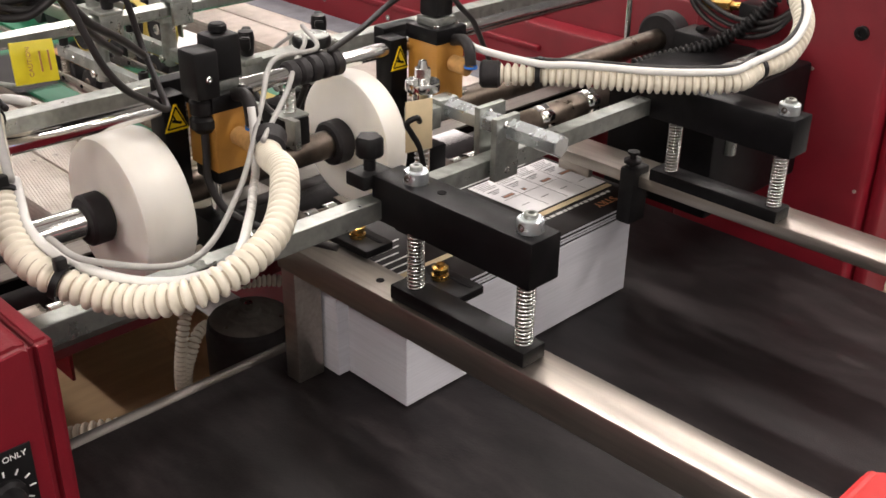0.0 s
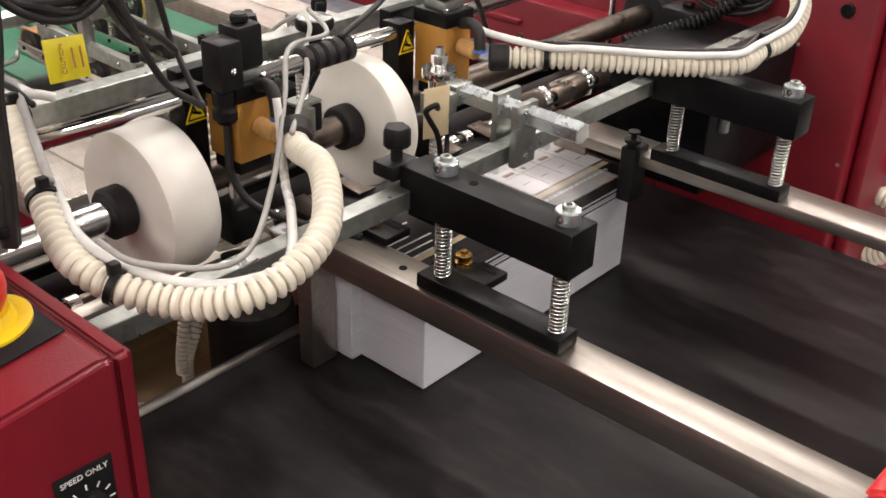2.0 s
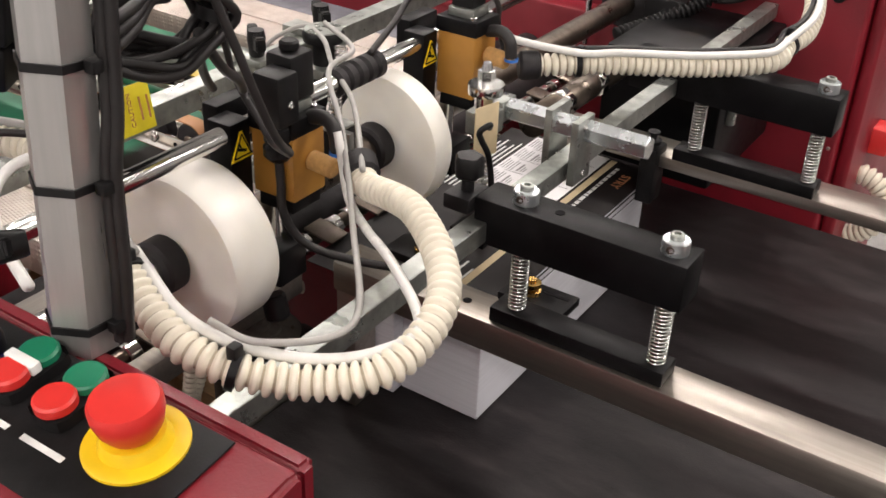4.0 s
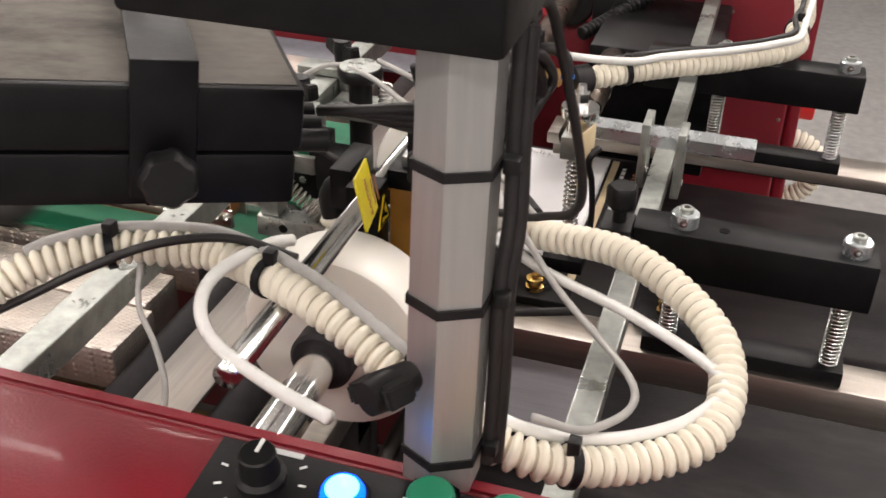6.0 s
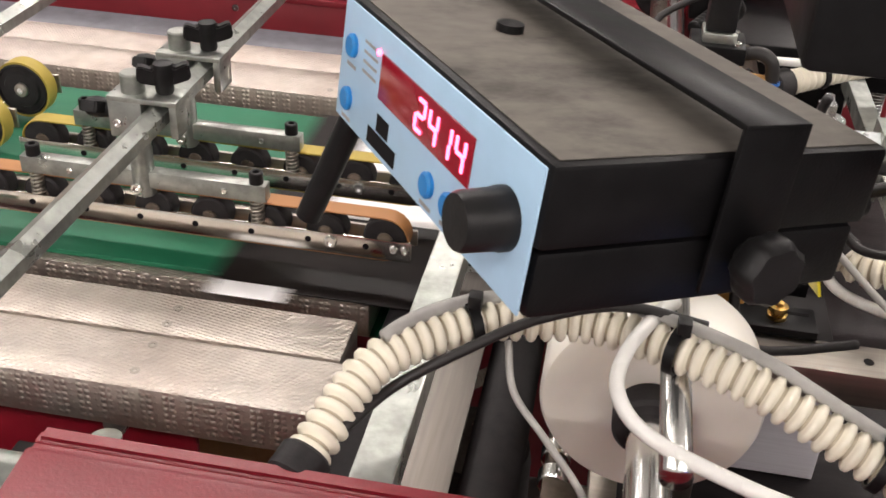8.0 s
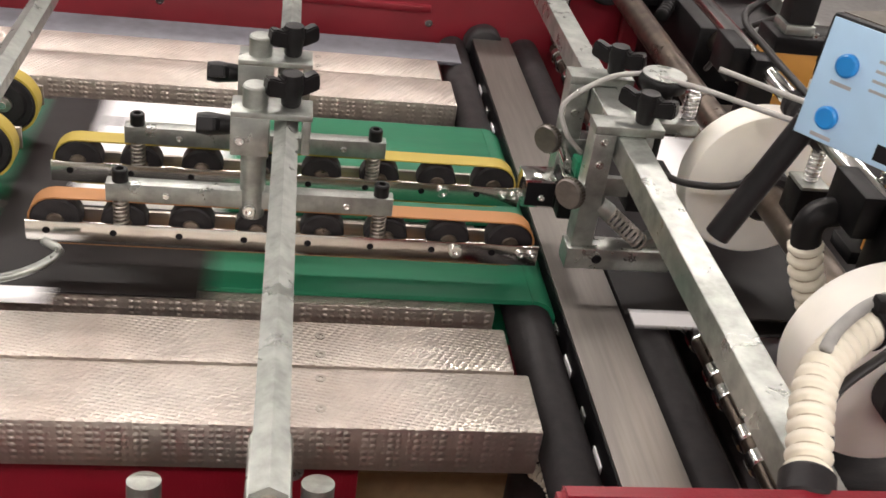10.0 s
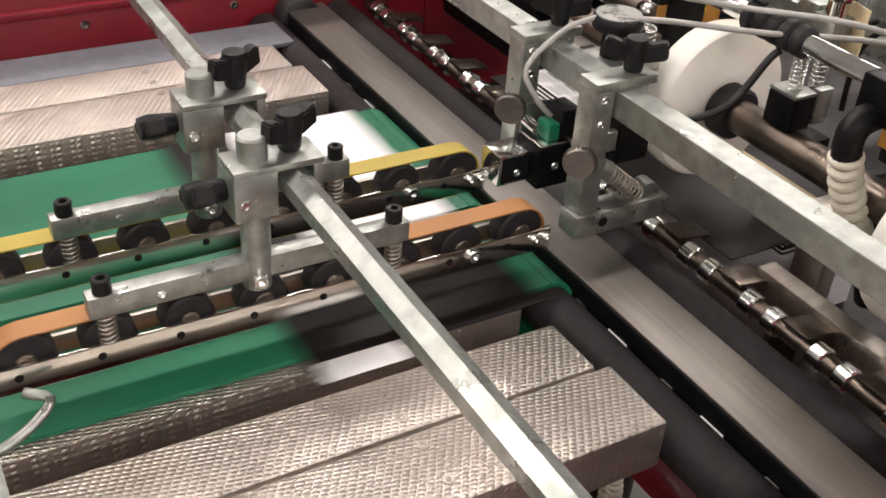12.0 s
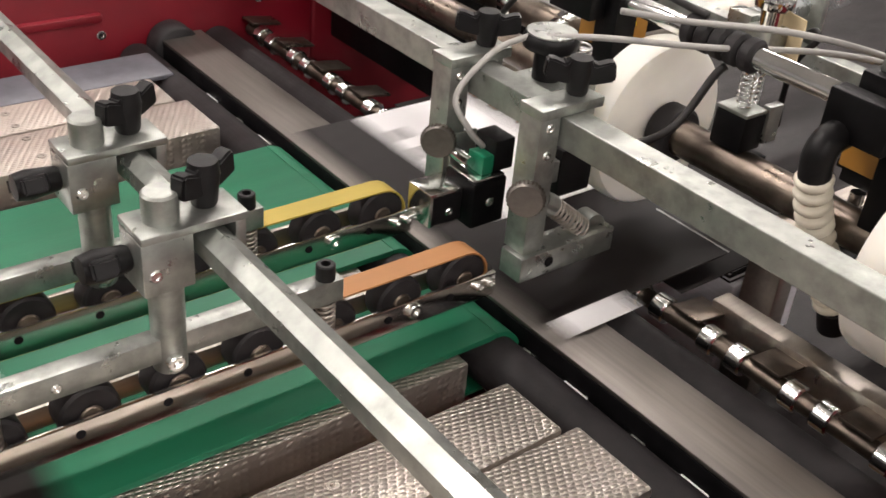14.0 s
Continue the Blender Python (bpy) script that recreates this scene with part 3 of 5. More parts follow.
# ---- control cabinet on the operator's side ----
def cabinet():
    t = thing("control_cabinet", (-0.03, -0.42, 0.0), "dark red enamelled control cabinet with a sloping button panel", "cabinet")
    bm = bmesh.new()
    plate_x(bm, [(-0.373, 1.158), (-0.388, 1.158), (-0.388, 0.10), (-0.373, 0.10)], -0.368, 0.300)
    bmesh.ops.bevel(bm, geom=[e for e in bm.edges], offset=0.004, segments=3, affect="EDGES")
    part("back_frame", bm, REDPAINT, t)
    bm = bmesh.new()
    plate_x(bm, [(-0.3885, 1.160), (-0.395, 1.163), (-0.500, 1.150), (-0.525, 1.132), (-0.525, 0.10), (-0.3885, 0.10)], -0.366, 0.305)
    bmesh.ops.bevel(bm, geom=[e for e in bm.edges], offset=0.004, segments=3, affect="EDGES")
    part("cover", bm, REDPAINT, t)
    for x in (-0.34, 0.26):
        bm = bmesh.new()
        box(bm, x - 0.03, x + 0.03, -0.51, -0.38, 0.0, 0.10, 0.004)
        part("plinth", bm, ANODISED, t)
    # the black button plate on the slope: own frame at (y -0.400, z 1.160)
    tilt = Matrix.Rotation(math.atan2(0.012, 0.100), 3, "X")
    base = Vector((0.0, -0.392, 1.1642))

    def on(x, d, h=0.0):
        return base + tilt @ Vector((x, -d, h))

    def slab(bm, x0, x1, d0, d1, h0, h1, bev=0.0):
        box(bm, x0, x1, base.y - d1, base.y - d0, base.z + h0, base.z + h1, bev, 2, tilt, base)
        return bm

    part("button_plate", slab(bmesh.new(), -0.004, 0.262, 0.004, 0.092, 0.0, 0.0015, 0.0005), PLASTIC, t)
    # speed dial
    dial = part("dial_knob", lathe(bmesh.new(), [(0.014, 0), (0.014, 0.004), (0.011, 0.006), (0.010, 0.020), (0.009, 0.021), (0, 0.021)], 24, on(0.029, 0.026, 0.0016), tilt), PLASTIC, t)
    part("pointer", slab(bmesh.new(), 0.028, 0.030, 0.017, 0.026, 0.0226, 0.0236), WHITEPLASTIC, dial)
    for k in range(9):
        a = radians(-220 + 32 * k)
        p = on(0.029 + 0.021 * math.cos(a), 0.026 - 0.021 * math.sin(a), 0.0018)
        part("tick", rod(bmesh.new(), p, p + tilt @ Vector((0.004 * math.cos(a), 0.004 * math.sin(a), 0)), 0.0007, 6), WHITEPLASTIC, t)
    for x, w in ((0.012, 0.030), (0.118, 0.028), (0.158, 0.034)):
        part("caption_bar", slab(bmesh.new(), x, x + w, 0.062, 0.066, 0.0016, 0.0019), WHITEPLASTIC, t)
    part("caption_bar", slab(bmesh.new(), 0.012, 0.045, 0.004, 0.0075, 0.0016, 0.0019), WHITEPLASTIC, t)
    # lit blue lamp
    lamp = part("lamp_bezel", lathe(bmesh.new(), [(0.0148, 0), (0.0148, 0.008), (0.0135, 0.010), (0.0118, 0.010), (0.0118, 0.004)], 32, on(0.078, 0.030, 0.0016), tilt), PLASTIC, t)
    part("lens", lathe(bmesh.new(), [(0.0117, 0.003), (0.0117, 0.011), (0.0108, 0.0135), (0.0088, 0.0146)], 32, on(0.078, 0.030, 0.0016), tilt), BLUELAMP, lamp, "glowing deep blue rim")
    part("lens_core", lathe(bmesh.new(), [(0.0088, 0.0146), (0.006, 0.0153), (0.003, 0.0157), (0, 0.0158)], 32, on(0.078, 0.030, 0.0016), tilt), BLUECORE, lamp, "bright pale blue core")
    # twin push buttons, green over red
    for x, white in ((0.122, True), (0.163, False)):
        bm = bmesh.new()
        slab(bm, x - 0.0145, x + 0.0145, 0.006, 0.054, 0.0016, 0.010, 0.008)
        twin = part("twin_base", bm, PLASTIC, t)
        part("green_key", lathe(bmesh.new(), [(0.0126, 0), (0.0126, 0.004), (0.011, 0.0055), (0, 0.0055)], 28, on(x, 0.0195, 0.010), tilt), GREENBUTTON, twin)
        part("red_key", lathe(bmesh.new(), [(0.0126, 0), (0.0126, 0.005), (0.011, 0.0065), (0, 0.0065)], 28, on(x, 0.0415, 0.010), tilt), REDBUTTON, twin)
        if white:
            part("middle_lens", slab(bmesh.new(), x - 0.0125, x + 0.0125, 0.0268, 0.0342, 0.010, 0.0172, 0.0012), WHITEPLASTIC, twin)
    # emergency stop
    part("stop_ring", lathe(bmesh.new(), [(0.030, 0), (0.030, 0.002), (0.028, 0.003), (0.021, 0.003), (0.020, 0.006), (0.018, 0.010), (0, 0.010)], 40, on(0.217, 0.034, 0.0016), tilt), YELLOWPLASTIC, t)
    part("stop_button", lathe(bmesh.new(), [(0.013, 0.010), (0.015, 0.012), (0.0185, 0.018), (0.0205, 0.026), (0.0205, 0.032), (0.019, 0.035), (0.010, 0.037), (0, 0.0373)], 40, on(0.217, 0.034, 0.0016), tilt), REDBUTTON, t)
    # dial plate on the end face
    bm = bmesh.new()
    box(bm, 0.3052, 0.3066, -0.442, -0.402, 1.034, 1.096, 0.0004)
    part("end_dial_plate", bm, PLASTIC, t)
    face = Matrix(((0, 0, 1), (1, 0, 0), (0, 1, 0)))
    text_mesh("SPEED ONLY", 0.0058, (0.3067, -0.422, 1.090), face, WHITEPLASTIC, t)
    knob = part("end_dial_knob", lathe(bmesh.new(), [(0.012, 0), (0.012, 0.004), (0.009, 0.006), (0.008, 0.018), (0, 0.018)], 24, (0.3067, -0.422, 1.064), AXIS_X), PLASTIC, t)
    for k in range(9):
        a = radians(-30 + 30 * k)
        c, si = math.cos(a), math.sin(a)
        part("tick", rod(bmesh.new(), (0.3068, -0.422 + 0.0145 * c, 1.064 + 0.0145 * si), (0.3068, -0.422 + 0.0185 * c, 1.064 + 0.0185 * si), 0.0006, 6), WHITEPLASTIC, t)
    return t


CABINET = cabinet()
# ---- counter display ----
def display():
    turn = Matrix.Rotation(radians(34.6), 4, "Z") @ Matrix.Rotation(radians(7.0), 4, "Y") @ Matrix.Rotation(radians(-1.2), 4, "X")
    t = thing("counter_display", (-0.118, -0.426, 1.3025), "black counter box with pale blue face and red lit digits", "counter", turn=turn)
    # own space: x is depth behind the face, y along the face, z up
    bm = bmesh.new()
    box(bm, 0, 0.166, 0, 0.215, 0.031, 0.067, 0.003)
    lid = part("lid", bm, ANODISED, t)
    bm = bmesh.new()
    box(bm, 0.004, 0.162, 0.004, 0.211, 0.0672, 0.0676)
    part("dust_film", bm, DUST, lid, "smeared grey dust")
    bm = bmesh.new()
    box(bm, 0.002, 0.164, 0.002, 0.213, 0, 0.0295, 0.003)
    part("tray", bm, ANODISED, t)
    bm = bmesh.new()
    box(bm, -0.0016, -0.0004, 0.003, 0.212, 0.002, 0.065, 0.0004)
    face = part("face_foil", bm, FACE, t, "pale blue printed face")
    # reading direction runs from the far end of the face (high y) to the near end (low y)
    read = Matrix(((0, 0, -1), (-1, 0, 0), (0, 1, 0)))
    bm = bmesh.new()
    box(bm, -0.0026, -0.0014, 0.056, 0.157, 0.031, 0.0535, 0.0004)
    win = part("window", bm, WINDOW, t, "dark red display window")
    segs = {"a": (0.5, 1.0, 0), "b": (1.0, 0.75, 1), "c": (1.0, 0.25, 1), "d": (0.5, 0.0, 0), "e": (0.0, 0.25, 1), "f": (0.0, 0.75, 1), "g": (0.5, 0.5, 0)}
    for k, lit in enumerate(("abged", "fgbc", "bc", "fgbc")):
        y0 = 0.1120 - 0.0138 * k
        bm = bmesh.new()
        for sname in lit:
            u, v, upright = segs[sname]
            cy, cz = y0 - 0.0082 * u - 0.0018 * v, 0.0350 + 0.0145 * v
            if upright:
                box(bm, -0.0034, -0.0027, cy - 0.0008, cy + 0.0008, cz - 0.0032, cz + 0.0032)
            else:
                box(bm, -0.0034, -0.0027, cy - 0.0034, cy + 0.0034, cz - 0.0008, cz + 0.0008)
        part("digit", bm, DIGIT, win, "glowing red digit", 0)
    for y, z in ((0.196, 0.044), (0.1965, 0.0155), (0.092, 0.0155), (0.070, 0.0160)):
        key = part("key", lathe(bmesh.new(), [(0.0062, 0), (0.0062, 0.002), (0.005, 0.003), (0, 0.003)], 20, (-0.0014, y, z), Vector((-1, 0, 0)).to_track_quat("Z", "Y").to_matrix()), BLUEKEY, t)
        bm = bmesh.new()
        box(bm, -0.0019, -0.0017, y - 0.006, y + 0.006, z - 0.0115, z - 0.0095)
        part("caption_bar", bm, GREYPRINT, t)
    for k in range(4):
        bm = bmesh.new()
        box(bm, -0.0019, -0.0017, 0.163, 0.181, 0.036 + 0.005 * k, 0.0375 + 0.005 * k)
        part("caption_bar", bm, GREYPRINT, t)
    for y, z in ((0.1615, 0.0525), (0.056, 0.0160)):
        bm = bmesh.new()
        rod(bm, (-0.0014, y, z), (-0.0030, y, z), 0.0016, 12)
        part("led", bm, DIGIT, t, "small lit red indicator")
    # maker's mark as a plain dark shape
    bm = bmesh.new()
    box(bm, -0.0019, -0.0017, 0.130, 0.166, 0.005, 0.0135)
    box(bm, -0.0019, -0.0017, 0.141, 0.156, 0.0145, 0.0235)
    part("maker_mark", bm, INK, t)
    part("setting_knob", lathe(bmesh.new(), [(0.0132, 0), (0.0132, 0.004), (0.0126, 0.006), (0.0122, 0.020), (0.0112, 0.022), (0, 0.022)], 32, (-0.0014, 0.024, 0.034), Vector((-1, 0, 0)).to_track_quat("Z", "Y").to_matrix()), PLASTIC, t)
    # hanging bracket: a strap round the box with a knob each side
    bm = bmesh.new()
    box(bm, 0.078, 0.111, -0.006, -0.003, 0.008, 0.082, 0.001)
    box(bm, 0.078, 0.111, 0.218, 0.221, 0.008, 0.082, 0.001)
    box(bm, 0.078, 0.111, -0.006, 0.221, 0.0795, 0.0825, 0.001)
    part("strap", bm, ANODISED, t)
    for y, d in ((-0.006, -1), (0.221, 1)):
        q = Vector((0, d, 0)).to_track_quat("Z", "Y").to_matrix()
        bm = bmesh.new()
        lathe(bm, [(0.006, 0), (0.006, 0.006), (0.014, 0.007), (0.0155, 0.010), (0.0155, 0.018), (0.013, 0.021), (0, 0.021)], 28, (0.096, y, 0.026), q)
        for v in bm.verts:
            e = Vector((v.co.x - 0.096, v.co.z - 0.026))
            if e.length > 0.012:
                k = 1 - 0.12 * (0.5 + 0.5 * math.cos(7 * math.atan2(e.y, e.x)))
                v.co.x, v.co.z = 0.096 + e.x * k, 0.026 + e.y * k
        part("knob", bm, PLASTIC, t, smooth=50)
    bm = bmesh.new()
    rod(bm, (0.012, 0.212, 0.006), (-0.004, 0.232, -0.072), 0.0075, 12)
    part("handle", bm, PLASTIC, t, "black clamping lever")
    bm = bmesh.new()
    rod(bm, (0.060, 0.150, 0.0675), (0.060, 0.150, 0.0715), 0.007, 14)
    part("stud", bm, PLASTIC, t)
    for k in range(3):
        bm = bmesh.new()
        rod(bm, (0.166, 0.020 + 0.02 * k, 0.030), (0.184, 0.020 + 0.02 * k, 0.030), 0.0065, 14)
        part("cable_gland", bm, PLASTIC, t)
    return t


DISPLAY = display()


def column():
    t = thing("support_column", (0.117, -0.375, 1.158), "hexagonal grey aluminium column with black cable ties", "column")
    bm = bmesh.new()
    rod(bm, (0.117, -0.377, 1.1585), (0.117, -0.362, 1.4055), 0.0215, 6)
    part("tube", bm, ALU, t, smooth=20)
    bm = bmesh.new()
    box(bm, -0.034, 0.145, -0.402, -0.325, 1.406, 1.452, 0.004)
    head = part("head_box", bm, ANODISED, t)
    bm = bmesh.new()
    box(bm, -0.032, 0.143, -0.400, -0.327, 1.453, 1.456, 0.001)
    part("head_lid", bm, ALU, head)
    for z in (1.178, 1.270, 1.342):
        bm = bmesh.new()
        u = (z - 1.1585) / 0.25
        lathe(bm, [(0.0217, -0.0025), (0.0232, -0.0025), (0.0232, 0.0025), (0.0217, 0.0025)], 6, (0.117, -0.377 + 0.015 * u, z), Vector((0.0, 0.06, 1)).to_track_quat("Z", "Y").to_matrix())
        tie = part("cable_tie", bm, PLASTIC, t, smooth=20)
        bm = bmesh.new()
        box(bm, 0.138, 0.146, -0.376 + 0.015 * u, -0.368 + 0.015 * u, z - 0.004, z + 0.004, 0.001)
        part("tie_head", bm, PLASTIC, tie)
    wing_knob(t, 0.106, -0.396, 1.236, 0.018, Vector((-0.5, -0.87, 0)).to_track_quat("Z", "Y").to_matrix())
    for k in range(3):
        dx, dy = 0.004 * (k % 2), 0.0068 * (k // 2) + 0.003 * (k % 2)
        cable("cable", [(0.140 + dx, -0.368 + dy, 1.165), (0.1405 + dx, -0.364 + dy, 1.215), (0.1395 + dx, -0.361 + dy, 1.27), (0.1415 + dx, -0.356 + dy, 1.31), (0.140 + dx, -0.352 + dy, 1.345), (0.139 + dx, -0.346 + dy, 1.405)], 0.0040, CABLE, "", parent=t)


column()

# ---- hoses and their ties ----
NEAR_HOSE = [(0.088, -0.055, 1.137), (0.102, -0.0657, 1.1345), (0.1806, -0.1056, 1.1516), (0.2501, -0.1704, 1.1399), (0.2587, -0.2441, 1.1229), (0.2121, -0.287, 1.1140), (0.1475, -0.3215, 1.1326),
             (0.0717, -0.3021, 1.1536), (-0.0013, -0.2766, 1.1780), (-0.0810, -0.2460, 1.1800), (-0.1245, -0.2510, 1.1800), (-0.1550, -0.2620, 1.1810), (-0.2040, -0.3030, 1.1740), (-0.2290, -0.3640, 1.1500)]
FAR_HOSE = [(0.075, 0.276, 1.1343), (0.1428, 0.3299, 1.1364), (0.2202, 0.3895, 1.1342), (0.2827, 0.4414, 1.1393), (0.284, 0.4846, 1.1453), (0.2918, 0.5348, 1.1512), (0.2795, 0.5927, 1.175), (0.2403, 0.6412, 1.20), (0.20, 0.70, 1.24), (0.17, 0.79, 1.26)]


def hose(points, ties, label, end_cuff):
    t = thing("hose", points[0], label, "hose", "ribbed hoses")
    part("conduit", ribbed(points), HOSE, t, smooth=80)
    line = smooth_line(points, 0.002)
    for u in ties:
        i = int(u * (len(line) - 2))
        q = (line[i + 1] - line[i]).to_track_quat("Z", "Y").to_matrix()
        tie = part("cable_tie", lathe(bmesh.new(), [(0.0124, -0.003), (0.0145, -0.003), (0.0145, 0.003), (0.0124, 0.003)], 20, line[i], q), PLASTIC, t)
        bm = bmesh.new()
        c = line[i] + Vector((0.002, 0, 0.0155))
        box(bm, c.x - 0.004, c.x + 0.004, c.y - 0.0045, c.y + 0.0045, c.z - 0.005, c.z + 0.006, 0.001)
        part("tie_head", bm, PLASTIC, tie)
    d = (line[6] - line[0]).normalized()
    part("cuff", rod(bmesh.new(), line[0] - d * 0.020, line[0] + d * 0.004, 0.0160, 24, bev=0.003), RUBBER, t, "black rubber cuff")
    if end_cuff:
        e = (line[-1] - line[-6]).normalized()
        part("cuff", rod(bmesh.new(), line[-1] - e * 0.004, line[-1] + e * 0.014, 0.0150, 24, bev=0.002), RUBBER, t, "black rubber cuff")
    return line


LINE = hose(NEAR_HOSE, (0.445, 0.575, 0.715, 0.855), "cream ribbed conduit looping from a glue valve to the cabinet", True)
FLINE = hose(FAR_HOSE, (0.07, 0.47, 0.72), "cream ribbed conduit arching over to the far cabinet", False)


def beside(line, a, b, off, step=18):
    n = len(line)
    return [line[int(i)] + Vector(off) for i in np.arange(a * n, b * n, step)] + [line[int(b * n) - 1] + Vector(off)]


GREY_CABLE = [(-0.114, 0.1431, 1.1765), (-0.0573, 0.1189, 1.1669), (-0.0183, 0.0318, 1.1789), (0.0509, -0.0359, 1.1612), (0.1253, -0.116, 1.123), (0.2019, -0.2145, 1.1174), (0.1856, -0.290, 1.137), (0.15, -0.305, 1.149)]
cable("cable", GREY_CABLE, 0.0028, GREYCABLE, "thin light grey sensor cable drooping beside the hose")
cable("air_tube", [(0.058, -0.052, 1.168), (0.066, -0.056, 1.150), (0.085, -0.070, 1.118), (0.13, -0.105, 1.120), (0.19, -0.150, 1.130)] + beside(LINE, 0.30, 0.58, (-0.005, 0.014, 0.009)), 0.0042, CLEARTUBE, "milky plastic air tube tied to the hose", "tube")
cable("air_tube", beside(LINE, 0.575, 0.93, (0.002, 0.007, 0.0135)), 0.0040, GREYCABLE, "grey plastic air tube tied along the hose", "tube")
cable("air_tube", [(-0.0417, -0.2200, 1.186), (-0.050, -0.240, 1.192), (-0.0679, -0.2779, 1.1885), (-0.0707, -0.2988, 1.1747), (-0.0512, -0.3175, 1.163), (-0.0004, -0.3420, 1.160), (0.045, -0.362, 1.164)], 0.0045, CLEARTUBE, "loose loop of milky plastic air tube", "tube")
cable("cable", [(-0.212, -0.3450, 1.160), (-0.1930, -0.3070, 1.162), (-0.1600, -0.2900, 1.1790), (-0.1180, -0.269, 1.1950), (-0.0718, -0.2500, 1.1980), (-0.0223, -0.2500, 1.192)], 0.0032, CABLE, "black cable tied along the ribbed hose")
cable("air_tube", [(-0.1350, -0.2650, 1.1740), (-0.1279, -0.2830, 1.1515), (-0.1066, -0.3016, 1.1364), (-0.0828, -0.3316, 1.1276), (-0.07, -0.366, 1.12)], 0.0022, GREYCABLE, "thin grey plastic tube hanging from the hose", "tube")
cable("cable", [(0.140, -0.325, 1.409), (0.1422, -0.2838, 1.385), (0.1584, -0.2447, 1.2705), (0.1250, -0.1888, 1.220), (0.090, -0.158, 1.200), (0.070, -0.148, 1.198), (0.054, -0.146, 1.214),
                (0.0302, -0.1432, 1.2405), (0.0267, -0.1506, 1.2792), (0.0273, -0.166, 1.305)], 0.0030, CABLE, "black cable drooping in a long loop from the column head")
cable("cable", beside(FLINE, 0.03, 0.74, (-0.004, 0.004, 0.0155)), 0.0034, CABLE, "black cable tied along the far hose")
cable("air_tube", [(0.036, 0.262, 1.168), (0.055, 0.268, 1.160)] + beside(FLINE, 0.07, 0.74, (0.006, -0.006, 0.0155)), 0.0044, CLEARTUBE, "milky air tube tied along the far hose", "tube")
cable("cable", [(-0.034, 0.118, 1.168), (-0.0499, 0.1826, 1.1813), (-0.0612, 0.2367, 1.1985), (-0.020, 0.252, 1.225)], 0.0036, CABLE, "dark cable bowing to the far valve")
cable("cable", [(0.010, 0.2556, 1.225), (0.0192, 0.268, 1.2042), (0.0075, 0.3027, 1.1785), (-0.0134, 0.3409, 1.144), (-0.0239, 0.3847, 1.080)], 0.0034, CABLE, "dark cable from the far valve")


def cable_coil():
    """Surplus cable gathered into a hanging coil behind the column."""
    random.seed(11)
    t = thing("cable_coil", (0.09, -0.27, 1.30), "bundle of dark grey cables gathered in a loose coil", "cable coil")
    c = Vector((0.107, -0.283, 1.337))
    u, v = Vector((0.35, 0.94, 0)), Vector((0.10, 0.05, 0.99))
    w = u.cross(v)
    for k in range(7):
        ru, rv = 0.030 + 0.0022 * k, 0.021 + 0.0030 * (k % 4)
        pts = []
        for i in range(15):
            a = 2 * math.pi * i / 13 + 0.5 * k
            pts.append(c + u * ru * math.cos(a) + v * rv * math.sin(a) + w * (0.0042 * (k - 3)) + Vector((random.uniform(-0.003, 0.003), random.uniform(-0.003, 0.003), random.uniform(-0.003, 0.003))))
        cable("loop", pts, 0.0031, CABLE, "", parent=t)
    for k in range(4):
        cable("lead", [(0.018, -0.300 + 0.012 * k, 1.325 - 0.004 * k), (0.045, -0.302 + 0.010 * k, 1.330 - 0.006 * k), (0.075, -0.300 + 0.008 * k, 1.335 - 0.008 * k), (0.096, -0.290 + 0.006 * k, 1.330 - 0.006 * k), (0.110, -0.262 + 0.004 * k, 1.318)], 0.0034, CABLE, "", parent=t)
    for k in range(3):
        cable("lead", [(0.140, -0.347, 1.345 + 0.008 * k), (0.136, -0.325, 1.352 + 0.006 * k), (0.122, -0.300, 1.358 + 0.003 * k), (0.110, -0.275, 1.352)], 0.0036, CABLE, "", parent=t)
    bm = bmesh.new()
    lathe(bm, [(0.010, -0.004), (0.0125, -0.004), (0.0125, 0.004), (0.010, 0.004)], 14, c + u * 0.038, Vector((0.1, 0.3, 1)).to_track_quat("Z", "Y").to_matrix())
    part("cable_tie", bm, PLASTIC, t)
    for k, (dx, dy) in enumerate(((0, 0), (-0.02, -0.012))):
        cable("tail", [(0.112, -0.255, 1.325), (0.100 + dx, -0.225, 1.290), (0.075 + dx, -0.185 + dy, 1.262), (0.045 + dx, -0.150 + dy, 1.235)], 0.0036, CABLE, "", parent=t)


cable_coil()


def tag():
    turn = Matrix.Rotation(radians(98), 4, "Z") @ Matrix.Rotation(radians(-14), 4, "X") @ Matrix.Rotation(radians(6), 4, "Y")
    t = thing("caution_tag", (0.020, -0.237, 1.242), "yellow caution flag folded round a dark cable", "tag", turn=turn)
    bm = bmesh.new()
    box(bm, -0.021, 0.021, -0.0008, 0.0008, -0.018, 0.017, 0.0003)
    for v in bm.verts:
        v.co.y += 0.003 * math.sin(v.co.x * 120)
    part("flag", bm, YELLOWTAG, t)
    up = Matrix(((1, 0, 0), (0, 0, -1), (0, 1, 0))) @ Matrix.Rotation(radians(90), 3, "Z")
    text_mesh("CAUTION", 0.0055, (-0.006, -0.0036, 0.0), up, BROWNPRINT, t)
    for k in range(2):
        bm = bmesh.new()
        box(bm, 0.003 + 0.008 * k, 0.0045 + 0.008 * k, -0.0042, -0.0036, -0.009, 0.008)
        part("print_bar", bm, BROWNPRINT, t)


tag()


